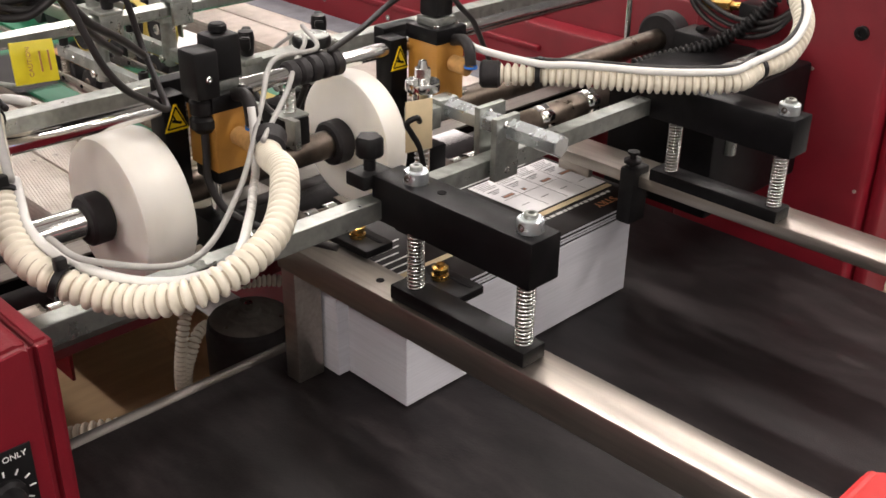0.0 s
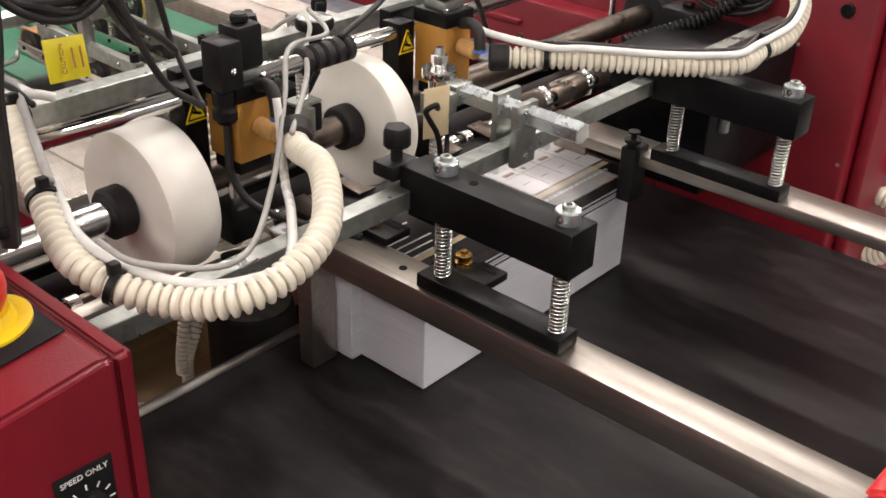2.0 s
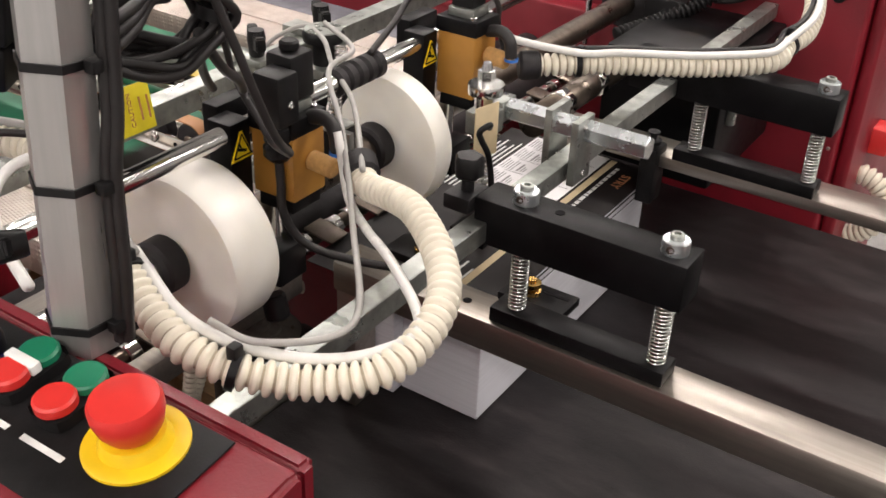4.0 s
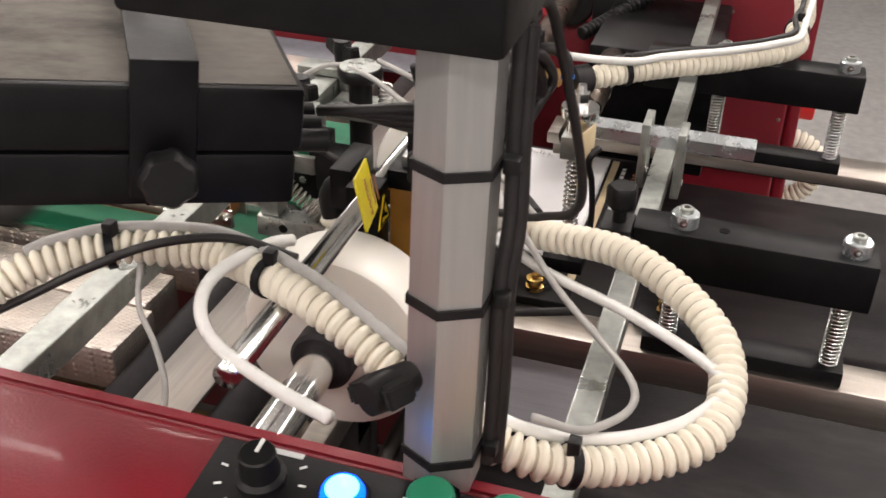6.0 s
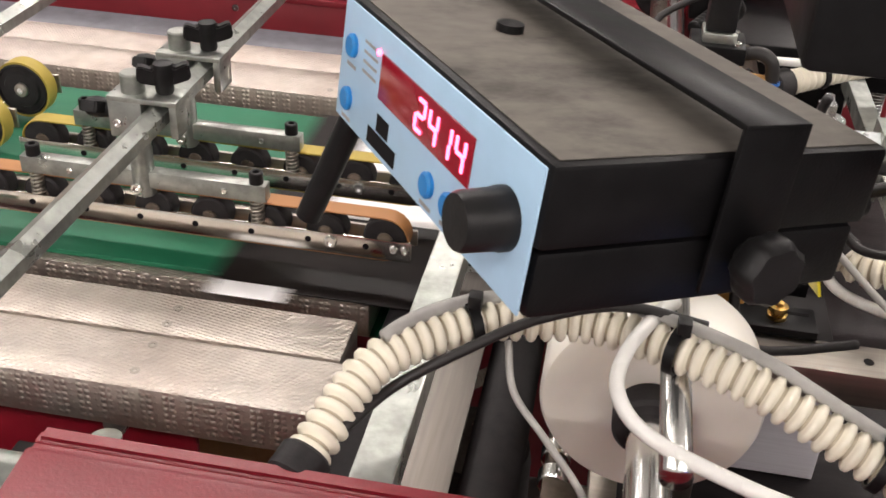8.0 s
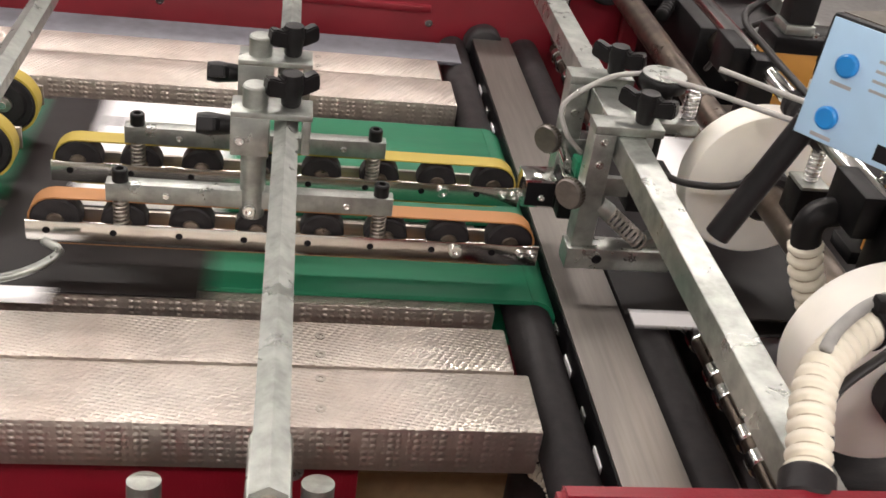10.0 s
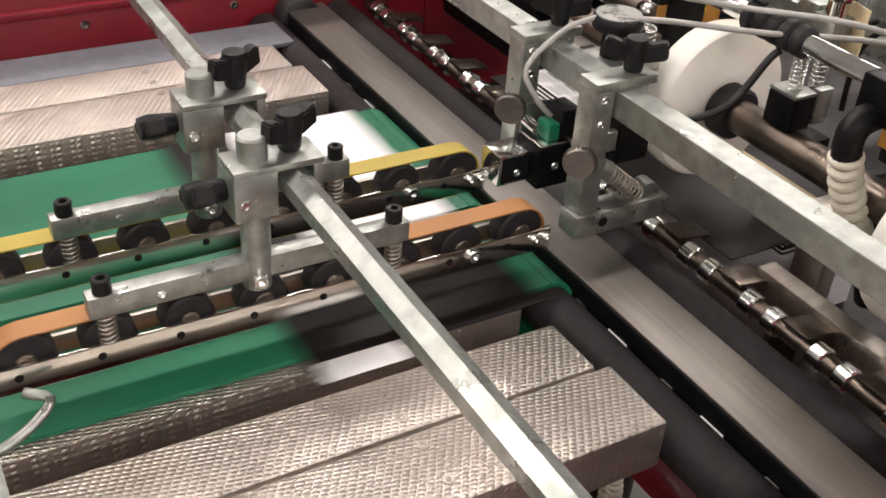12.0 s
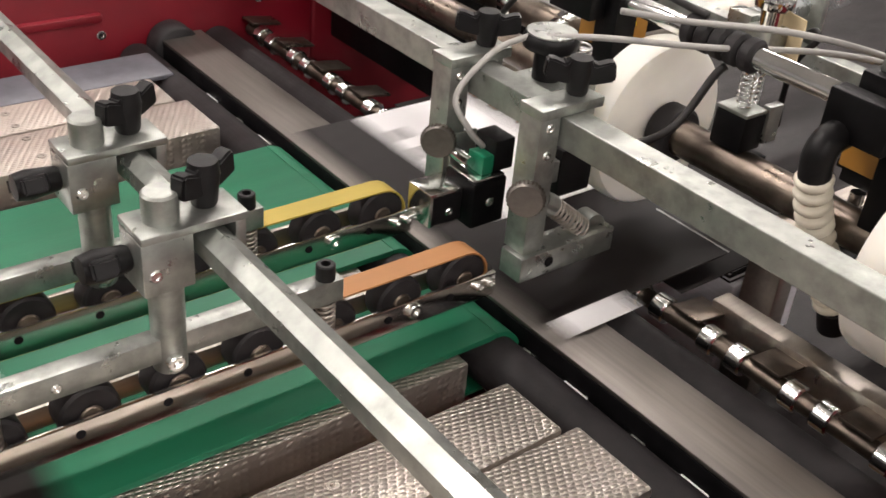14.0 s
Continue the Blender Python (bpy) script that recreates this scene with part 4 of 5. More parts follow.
# ---- glue valves on the rod ----
def valve(y, label, upright):
    t = thing("glue_valve", (0.0, y, 1.09), label, "valve", "amber glue valves")
    ztop = 1.166 if upright else 1.157
    bm = bmesh.new()
    box(bm, -0.024, 0.024, y - 0.022, y + 0.022, 1.094, ztop, 0.0015)
    part("valve_body", bm, VALVE, t)
    bm = bmesh.new()
    box(bm, -0.026, 0.026, y - 0.024, y + 0.024, ztop, ztop + 0.017, 0.0015)
    part("cap_block", bm, ANODISED, t)
    bm = bmesh.new()
    box(bm, -0.020, 0.020, y - 0.020, y + 0.020, 1.080, 1.0935, 0.0015)
    part("nozzle_block", bm, ANODISED, t)
    for s in (-1, 1):
        cap_screw(t, 0.017, y + 0.016 * s, ztop + 0.017, 0.004, 0.004)
    # solenoid
    zc = ztop + 0.017
    bm = bmesh.new()
    box(bm, -0.016, 0.016, y - 0.016, y + 0.016, zc, zc + 0.010, 0.001)
    part("neck", bm, ZINC, t)
    if upright:
        bm = bmesh.new()
        box(bm, -0.014, 0.014, y - 0.014, y + 0.014, zc + 0.010, zc + 0.062, 0.003)
        part("coil", bm, PLASTIC, t)
        bm = bmesh.new()
        rod(bm, (0, y, zc + 0.062), (0, y, zc + 0.072), 0.010, 16, bev=0.002)
        part("coil_nut", bm, PLASTIC, t)
    else:
        bm = bmesh.new()
        box(bm, -0.013, 0.017, y - 0.012, y + 0.020, zc + 0.010, zc + 0.054, 0.004)
        part("coil", bm, PLASTIC, t)
        bm = bmesh.new()
        rod(bm, (0.002, y + 0.004, zc + 0.054), (0.002, y + 0.004, zc + 0.063), 0.009, 16, bev=0.002)
        part("coil_nut", bm, PLASTIC, t)
        bm = bmesh.new()
        box(bm, -0.004, 0.027, y - 0.040, y - 0.0125, zc - 0.002, zc + 0.046, 0.004)
        plug = part("plug", bm, PLASTIC, t)
        cap_screw(plug, 0.0272, y - 0.026, zc + 0.018, 0.0035, 0.002, CHROME, AXIS_X)
        bm = bmesh.new()
        lathe(bm, [(0.009, 0), (0.0125, -0.004), (0.0125, -0.016), (0.010, -0.018), (0.0135, -0.022), (0.0135, -0.030), (0.008, -0.036), (0, -0.036)], 18, (0.011, y - 0.026, zc - 0.002))
        part("gland", bm, PLASTIC, plug)
    # elbow, blue collar ring, tan filter plug
    ex, ez = 0.026, ztop - 0.002 + (0.004 if upright else 0.016)
    bm = bmesh.new()
    sweep(bm, smooth_line([(ex - 0.002, y + 0.004, ez), (ex + 0.016, y + 0.003, ez + 0.003), (ex + 0.028, y, ez - 0.004), (ex + 0.032, y - 0.001, ez - 0.022)], 0.003), 0.0068, 14)
    elbow = part("elbow", bm, CABLE, t, smooth=70)
    bm = bmesh.new()
    lathe(bm, [(0.007, 0), (0.0078, 0), (0.0078, 0.003), (0.007, 0.003)], 18, (ex + 0.032, y - 0.001, ez - 0.025))
    part("ring", bm, BLUEPLASTIC, elbow)
    bm = bmesh.new()
    rod(bm, (0.0245, y + 0.002, 1.142 if upright else 1.130), (0.052, y + 0.002, 1.140 if upright else 1.128), 0.0095, 20, bev=0.002)
    part("filter_plug", bm, FILTER, t)
    # guard box with the warning sign
    bm = bmesh.new()
    box(bm, -0.052, -0.0245, y - 0.0485, y - 0.0225, 1.068, 1.166, 0.0015)
    guard = part("guard_box", bm, ANODISED, t)
    bm = bmesh.new()
    box(bm, -0.072, -0.053, y - 0.034, y + 0.020, 1.135, 1.172, 0.002)
    part("rod_clamp", bm, ANODISED, t)
    cy, cz = y - 0.0355, 1.142
    for mat, r, h, nm in ((INK, 0.0245, 0.0006, "sign_border"), (YELLOW, 0.0222, 0.0012, "warning_sign")):
        bm = bmesh.new()
        tri = [(cy - r * 0.56, cz - r * 0.5), (cy + r * 0.56, cz - r * 0.5), (cy + r * 0.06, cz + r * 0.62), (cy - r * 0.06, cz + r * 0.62)]
        plate_x(bm, tri, -0.0243, -0.0243 + h)
        sg = part(nm, bm, YELLOW if mat is INK else mat, guard)
    bm = bmesh.new()
    r = 0.0195
    outer = [(cy - r * 0.55, cz - r * 0.46), (cy + r * 0.55, cz - r * 0.46), (cy, cz + r * 0.66)]
    for a, b in zip(outer, outer[1:] + outer[:1]):
        rod(bm, (-0.0229, *a), (-0.0229, *b), 0.0008, 6)
    part("sign_border", bm, INK, guard)
    bm = bmesh.new()
    box(bm, -0.0230, -0.0226, cy - 0.0055, cy + 0.0055, cz - 0.0042, cz - 0.0014, turn=Matrix.Rotation(radians(-18), 3, "X"))
    box(bm, -0.0230, -0.0226, cy - 0.0035, cy - 0.0015, cz - 0.0025, cz + 0.0050, turn=Matrix.Rotation(radians(25), 3, "X"))
    part("pictogram", bm, INK, guard)
    return t


valve(-0.050, "amber glue valve with black solenoid plug and warning sign", False)
valve(0.250, "amber glue valve with upright black solenoid and warning sign", True)
cable("cable", [(0.011, -0.076, 1.142), (0.014, -0.078, 1.115), (0.018, -0.080, 1.085), (0.035, -0.07, 1.055), (0.07, -0.04, 1.035), (0.13, -0.01, 1.03)], 0.0042, CABLE, "dark cable hanging from the solenoid plug")


def grip():
    t = thing("rubber_grip", (-0.036, 0.098, 1.153), "black ribbed rubber sleeve on the steel rod", "grip")
    for k in range(5):
        bm = bmesh.new()
        rod(bm, (-0.036, 0.058 + 0.0155 * k, 1.153), (-0.036, 0.0725 + 0.0155 * k, 1.153), 0.0145, 22, bev=0.003)
        part("ring", bm, RUBBER, t)
    bm = bmesh.new()
    spring(bm, (-0.036, 0.062, 1.110), (-0.036, 0.062, 1.140), 0.0062, 0.0013, 7)
    part("spring", bm, CHROME, t, smooth=80)
    bm = bmesh.new()
    box(bm, -0.050, -0.022, 0.046, 0.078, 1.074, 1.106, 0.002)
    part("block", bm, ANODISED, t)
    part("block_cap", box(bmesh.new(), -0.050, -0.022, 0.046, 0.078, 1.1062, 1.1095, 0.0008), ZINC, t)
    part("side_plate", box(bmesh.new(), -0.0215, -0.004, 0.044, 0.052, 1.078, 1.112, 0.001), ZINC, t)


grip()


# ---- zinc stop bracket over the stack ----
def stop_bracket():
    t = thing("stop_bracket", (0.172, 0.17, 1.075), "zinc plated clamp plates holding a hexagonal stop bar", "bracket")
    for x, y0, y1, z0, z1 in ((0.186, 0.147, 0.182, 1.074, 1.142), (0.150, 0.160, 0.200, 1.074, 1.142)):
        bm = bmesh.new()
        box(bm, x, x + 0.008, y0, y1, z0, z1, 0.001)
        part("clamp_plate", bm, ZINC, t)
        cap_screw(t, x + 0.008, (y0 + y1) / 2, z0 + 0.010, 0.004, 0.002, CHROME, AXIS_X)
        cap_screw(t, x + 0.008, (y0 + y1) / 2 - 0.004, z1 - 0.008, 0.004, 0.002, CHROME, AXIS_X)
    bm = bmesh.new()
    rod(bm, (0.103, 0.172, 1.126), (0.258, 0.172, 1.126), 0.0122, 6, bev=0.001)
    part("stop_bar", bm, BRIGHTZINC, t, smooth=20)
    bm = bmesh.new()
    box(bm, 0.078, 0.106, 0.127, 0.156, 1.108, 1.132, 0.0015)
    part("tee_block", bm, ZINC, t)
    bm = bmesh.new()
    box(bm, 0.084, 0.104, 0.1562, 0.184, 1.114, 1.137, 0.0015)
    part("tee_block", bm, ZINC, t)
    bm = bmesh.new()
    lathe(bm, [(0.008, 1.1325), (0.011, 1.1325), (0.011, 1.148), (0.018, 1.150), (0.0185, 1.152), (0.0185, 1.158), (0.018, 1.160), (0.0075, 1.160), (0.0075, 1.164), (0, 1.164)], 40, (0.092, 0.141, 0))
    part("knurled_nut", bm, CHROME, t)
    bm = bmesh.new()
    rod(bm, (0.092, 0.141, 1.164), (0.092, 0.141, 1.174), 0.0088, 6)
    rod(bm, (0.092, 0.141, 1.174), (0.092, 0.141, 1.182), 0.006, 14, r2=0.004)
    part("lock_nut", bm, CHROME, t, smooth=20)
    bm = bmesh.new()
    rod(bm, (0.092, 0.141, 1.000), (0.092, 0.141, 1.105), 0.004, 12)
    part("stud", bm, CHROME, t)
    bm = bmesh.new()
    spring(bm, (0.092, 0.141, 1.030), (0.092, 0.141, 1.104), 0.0075, 0.0013, 14)
    part("spring", bm, CHROME, t, smooth=80)
    bm = bmesh.new()
    box(bm, 0.070, 0.112, 0.120, 0.165, 0.985, 1.000, 0.001)
    part("slide_block", bm, ANODISED, t)
    bm = bmesh.new()
    box(bm, 0.104, 0.1055, 0.108, 0.140, 1.090, 1.146, 0.0004, turn=Matrix.Rotation(radians(-14), 3, "Z"))
    part("card_strip", bm, GREYBOARD, t, "buff folded board strip")
    bm = bmesh.new()
    sweep(bm, smooth_line([(0.112, 0.118, 1.126), (0.118, 0.108, 1.134), (0.112, 0.100, 1.128), (0.110, 0.108, 1.115), (0.113, 0.118, 1.095), (0.116, 0.122, 1.060), (0.116, 0.120, 1.030)], 0.003), 0.0032, 8)
    part("wire_hook", bm, PLASTIC, t, smooth=80)


stop_bracket()


def thumb_clamp(x, y, x0, x1, label):
    t = thing("thumb_clamp", (x, y, 0.9905), label, "clamp", "brass thumb clamps")
    bm = bmesh.new()
    box(bm, x0, x1, y - 0.018, y + 0.020, 0.9908, 1.0, 0.0015)
    part("base", bm, ANODISED, t)
    part("thumb_nut", lathe(bmesh.new(), [(0.009, 0), (0.009, 0.004), (0.0065, 0.005), (0.0065, 0.007), (0.0085, 0.008), (0.0085, 0.012), (0.004, 0.013), (0.004, 0.016), (0, 0.016)], 24, (x, y, 1.0)), BRASS, t, "knurled brass nut")
    bm = bmesh.new()
    box(bm, x - 0.004, x1 - 0.006, y + 0.006, y + 0.010, 0.9995, 1.0005)
    part("slot", bm, INK, t)
    return t


thumb_clamp(0.077, 0.060, 0.040, 0.112, "black slotted guide clamp with a brass thumb nut")
thumb_clamp(0.204, 0.060, 0.176, 0.246, "black slotted guide clamp with a brass thumb nut")


def side_guide():
    t = thing("side_guide", (0.145, 0.443, 0.99), "black plastic corner guide with thumb screw at the stack", "guide")
    bm = bmesh.new()
    box(bm, 0.150, 0.172, 0.428, 0.462, 0.925, 1.0, 0.003)
    part("block", bm, PLASTIC, t)
    part("thumb_screw", lathe(bmesh.new(), [(0.005, 0), (0.005, 0.004), (0.011, 0.005), (0.011, 0.009), (0.004, 0.010), (0.004, 0.016), (0.0075, 0.017), (0.0075, 0.020), (0, 0.020)], 20, (0.160, 0.440, 1.0)), PLASTIC, t)


side_guide()

bmr = bmesh.new()
rod(bmr, (0.062, 0.30, 1.052), (0.062, 0.56, 1.052), 0.017, 28)
single("idler_roller", bmr, OILED, "dark steel idler roller below the far hose", "roller")
for yy in (0.36, 0.45):
    bmr = bmesh.new()
    rod(bmr, (0.062, yy, 1.052), (0.062, yy + 0.022, 1.052), 0.0195, 6)
    single("roller_collar", bmr, CHROME, "bright split collar on the dark idler roller", "collar", "roller collars", smooth=20)


def clip():
    t = thing("red_clip", (0.70, 0.04, 0.99), "bright red plastic clip seated on the steel rail", "clip")
    bm = bmesh.new()
    plate_y(bm, [(0.640, 0.9905), (0.640, 0.998), (0.650, 1.006), (0.80, 1.016), (0.80, 0.9905)], 0.016, 0.085)
    bmesh.ops.bevel(bm, geom=list(bm.edges), offset=0.004, segments=3, affect="EDGES")
    part("clip_body", bm, REDPLASTIC, t)
    bm = bmesh.new()
    box(bm, 0.672, 0.78, 0.030, 0.070, 1.004, 1.022, 0.004, 3)
    part("raised_rib", bm, REDPLASTIC, t)


clip()
# ---- feed section ----
def feed_plate(y0, y1, label):
    t = thing("feed_plate", (-0.9, (y0 + y1) / 2, 0.9), label, "table plate", "embossed feed plates")
    ym = (y0 + y1) / 2 + 0.006
    for a, b in ((y0, ym - 0.0012), (ym + 0.0012, y1)):
        bm = bmesh.new()
        box(bm, -1.7, -0.288 if a == y0 else -0.300, a, b, 0.906, 0.953, 0.003)
        part("plate", bm, EMBOSSED, t)
    for x in (-0.469, -1.05):
        for y in (y0 + 0.022, ym - 0.016, ym + 0.016, y1 - 0.022):
            bm = bmesh.new()
            lathe(bm, [(0.0046, 0), (0.0046, 0.0006), (0.002, 0.0006), (0.0018, -0.0006), (0, -0.0006)], 16, (x, y, 0.9531))
            part("screw", bm, STEEL, t)
    for x in (-0.49, -1.1):
        bm = bmesh.new()
        rod(bm, (x, (y0 + y1) / 2 - 0.06, 0.895), (x, (y0 + y1) / 2 + 0.09, 0.895), 0.011, 16)
        part("stay", bm, ZINC, t)
    return t


feed_plate(-0.112, 0.028, "embossed steel feed plate with countersunk screws")
feed_plate(0.512, 0.662, "embossed steel feed plate on the far side")


def channel(y0, y1, x1):
    t = thing("belt_bed", (-0.9, (y0 + y1) / 2, 0.88), "embossed steel channel bedding the green belt", "channel", "belt beds")
    bm = bmesh.new()
    box(bm, -1.7, x1, y0, y1, 0.900, 0.9395, 0.002)
    part("channel_web", bm, EMBOSSED, t)
    return t


channel(0.072, 0.215, -0.300)
channel(0.224, 0.470, -0.300)


def green_belt(y0, y1, label):
    t = thing("feed_belt", (-0.9, (y0 + y1) / 2, 0.9), label, "belt", "green feed belts")
    bm = bmesh.new()
    box(bm, -1.7, -0.262, y0, y1, 0.9405, 0.9465, 0.001)
    part("upper_run", bm, GREENBELT, t)
    bm = bmesh.new()
    n = 14
    prof = [(-0.262 + 0.0275 * math.cos(radians(90 - 180 * k / n)), 0.919 + 0.0275 * math.sin(radians(90 - 180 * k / n))) for k in range(n + 1)]
    inner = [(-0.262 + 0.0232 * math.cos(radians(-90 + 180 * k / n)), 0.919 + 0.0232 * math.sin(radians(-90 + 180 * k / n))) for k in range(n + 1)]
    plate_y(bm, prof + inner, y0, y1)
    part("nose_turn", bm, GREENBELT, t)
    bm = bmesh.new()
    box(bm, -1.7, -0.262, y0, y1, 0.8915, 0.8955, 0.001)
    part("lower_run", bm, GREENBELT, t)
    return t


green_belt(0.084, 0.205, "green flat feed belt under the near press rollers")
green_belt(0.230, 0.462, "wide green flat feed belt under the far press rollers")

bmr = bmesh.new()
rod(bmr, (-0.262, -0.36, 0.919), (-0.262, 0.79, 0.919), 0.0228, 32)
single("delivery_roller", bmr, RUBBER, "black rubber covered delivery roller", "roller")
bmr = bmesh.new()
box(bmr, -1.7, -0.262, 0.680, 0.752, 0.938, 0.9445, 0.002)
single("side_belt", bmr, GREYBELT, "blue grey belt beside the far feed plate", "belt")
bmr = bmesh.new()
rod(bmr, (-0.215, 0.765, 0.933), (-0.215, 0.80, 0.933), 0.030, 28, bev=0.003)
single("bearing", bmr, RUBBER, "dark round roller bearing on the red frame", "bearing")


def bridge():
    t = thing("bridge_plate", (-0.206, 0.2, 0.94), "long brushed steel bridge plate with punched slots", "plate")
    bm = bmesh.new()
    box(bm, -0.236, -0.178, -0.36, 0.78, 0.946, 0.950, 0.0008)
    part("top", bm, SHEETSTEEL, t)
    bm = bmesh.new()
    box(bm, -0.2365, -0.2335, -0.36, 0.78, 0.895, 0.9455, 0.0005)
    part("skirt", bm, ANODISED, t)
    for k in range(16):
        y = -0.31 + 0.062 * k
        bm = bmesh.new()
        box(bm, -0.2385, -0.2368, y, y + (0.026 if k % 2 else 0.014), 0.915, 0.928, 0.0005)
        part("slot", bm, PAPER if k % 2 else ZINC, t, "pale slot in the dark skirt")


bridge()


def nip_rollers():
    bm = bmesh.new()
    rod(bm, (-0.150, -0.36, 0.922), (-0.150, 0.79, 0.922), 0.0245, 32)
    single("nip_roller", bm, RUBBER, "black rubber nip roller behind the bridge plate", "roller")
    t = thing("collar_shaft", (-0.100, 0.2, 0.935), "bright shaft with paired chrome collars and dark tabs", "shaft")
    bm = bmesh.new()
    rod(bm, (-0.100, -0.36, 0.935), (-0.100, 0.79, 0.935), 0.0085, 18)
    part("journal", bm, OILED, t)
    for k in range(13):
        y = -0.30 + 0.085 * k
        for o in (0.0, 0.030):
            bm = bmesh.new()
            rod(bm, (-0.100, y + o, 0.935), (-0.100, y + o + 0.016, 0.935), 0.0125, 20, bev=0.0015)
            part("collar", bm, CHROME, t)
        bm = bmesh.new()
        box(bm, -0.108, -0.066, y + 0.050, y + 0.080, 0.944, 0.947, 0.0006, turn=Matrix.Rotation(radians(8), 3, "Y"))
        part("tab", bm, OILED, t, "dark brown steel tab")
    bm = bmesh.new()
    box(bm, -0.072, -0.050, -0.36, 0.020, 0.922, 0.952, 0.002)
    single("lower_beam", bm, STEEL, "dull steel beam below the near press wheel", "beam")


nip_rollers()


def pressure_unit(y, belt, belt_mat, label, post_y):
    """A bright side rail carrying small rollers inside a flat belt, hung by sprung pins from a short bar."""
    t = thing("pressure_unit", (-0.50, y, 0.953), label, "roller unit", "belt pressure units")
    bm = bmesh.new()
    box(bm, -0.733, -0.264, y - 0.004, y, 0.981, 1.003, 0.0008)
    rail = part("rail", bm, NICKEL, t, "bright nickelled rail")
    for k in range(8):
        bm = bmesh.new()
        rod(bm, (-0.715 + 0.058 * k, y - 0.0046, 0.994), (-0.715 + 0.058 * k, y - 0.0041, 0.994), 0.0032, 12)
        part("hole", bm, INK, rail)
    for x in (-0.344, -0.281, -0.270):
        cap_screw(rail, x, y - 0.004, 0.995, 0.0065 if x < -0.3 else 0.0042, 0.004, CHROME, Vector((0, -1, 0)).to_track_quat("Z", "Y").to_matrix())
    bm = bmesh.new()
    box(bm, -0.733, -0.264, y + 0.026, y + 0.030, 0.983, 1.000, 0.0008)
    part("rail", bm, STEEL, t)
    xs = [-0.708 + 0.0595 * k for k in range(8)]
    for i, x in enumerate(xs):
        r = 0.0225 if i in (0, 7) else 0.0205
        z = 1.0005 if i in (0, 7) else 1.0
        wh = part("roller", rod(bmesh.new(), (x, y + 0.003, z), (x, y + 0.023, z), r, 26, bev=0.002), RUBBER, t)
        part("roller_bore", rod(bmesh.new(), (x, y + 0.0005, z), (x, y + 0.0032, z), 0.008, 14, bev=0.001), OILED, wh)
    # belt: upper and lower run and the two turns
    out, inn = [], []
    n = 10
    for cx, a0 in ((xs[7], 90), (xs[0], 270)):
        for k in range(n + 1):
            a = radians(a0 - 180 * k / n)
            out.append((cx + 0.0240 * math.cos(a), 1.0005 + 0.0240 * math.sin(a)))
            inn.append((cx + 0.0226 * math.cos(a), 1.0005 + 0.0226 * math.sin(a)))
    bm = bmesh.new()
    a = [[bm.verts.new((px, yy, pz)) for px, pz in ring] for ring in (out, inn) for yy in (y + 0.002, y + 0.022)]
    m = len(out)
    for k in range(m):
        j = (k + 1) % m
        bm.faces.new((a[0][k], a[0][j], a[1][j], a[1][k]))
        bm.faces.new((a[2][j], a[2][k], a[3][k], a[3][j]))
        bm.faces.new((a[0][j], a[0][k], a[2][k], a[2][j]))
        bm.faces.new((a[1][k], a[1][j], a[3][j], a[3][k]))
    part("flat_belt", bm, belt_mat, t, belt)
    # hanging bar with sprung pins
    bm = bmesh.new()
    box(bm, -0.662, -0.408, y - 0.005, y + 0.009, 1.028, 1.046, 0.001)
    part("hanger_bar", bm, ZINC, t)
    for x in (-0.650, -0.419):
        bm = bmesh.new()
        rod(bm, (x, y + 0.002, 1.003), (x, y + 0.002, 1.050), 0.0035, 12)
        part("pin", bm, STEEL, t)
        cap_screw(t, x, y + 0.002, 1.046, 0.007, 0.012, PLASTIC)
        bm = bmesh.new()
        spring(bm, (x, y + 0.001, 1.004), (x, y + 0.001, 1.029), 0.0062, 0.0013, 6)
        part("spring", bm, STEEL, t, smooth=80)
    for x in (-0.610, -0.450):
        cap_screw(t, x, y - 0.005, 1.036, 0.0034, 0.0015, CHROME, Vector((0, -1, 0)).to_track_quat("Z", "Y").to_matrix())
    # hanging post with its clamp on the hexagonal bar
    bm = bmesh.new()
    rod(bm, (-0.535, post_y, 1.018), (-0.535, post_y, 1.147), 0.0112, 22, bev=0.0015)
    part("hanging_post", bm, ZINC, t)
    cap_screw(t, -0.537, post_y - 0.0112, 1.030, 0.006, 0.005, CHROME, Vector((0, -1, 0)).to_track_quat("Z", "Y").to_matrix())
    for d in ((-0.555, -0.486, 0.017, 1.1225, 1.128), (-0.555, -0.522, 0.016, 1.086, 1.1224), (-0.4945, -0.487, 0.016, 1.090, 1.1224)):
        bm = bmesh.new()
        box(bm, d[0], d[1], post_y - d[2], post_y + d[2], d[3], d[4], 0.001)
        part("clamp_plate", bm, ZINC, t)
    cap_screw(t, -0.547, post_y - 0.016, 1.100, 0.0045, 0.0015, CHROME, Vector((0, -1, 0)).to_track_quat("Z", "Y").to_matrix())
    wing_knob(t, -0.505, post_y + 0.004, 1.128, 0.024)
    wing_knob(t, -0.555, post_y + 0.004, 1.105, 0.020, Vector((-1, 0, 0)).to_track_quat("Z", "Y").to_matrix())
    return t


pressure_unit(0.097, "orange flat belt", ORANGEBELT, "bright rail of small black rollers in an orange belt", 0.099)
pressure_unit(0.209, "yellow flat belt", YELLOWBELT, "bright rail of small black rollers in a yellow belt", 0.211)
cable("curved_finger", [(-0.715, 0.082, 0.990), (-0.700, 0.070, 0.985), (-0.735, 0.055, 0.970), (-0.80, 0.045, 0.962), (-0.86, 0.045, 0.962)], 0.004, ZINC, "bent pale steel guide finger at the rail end", "finger")


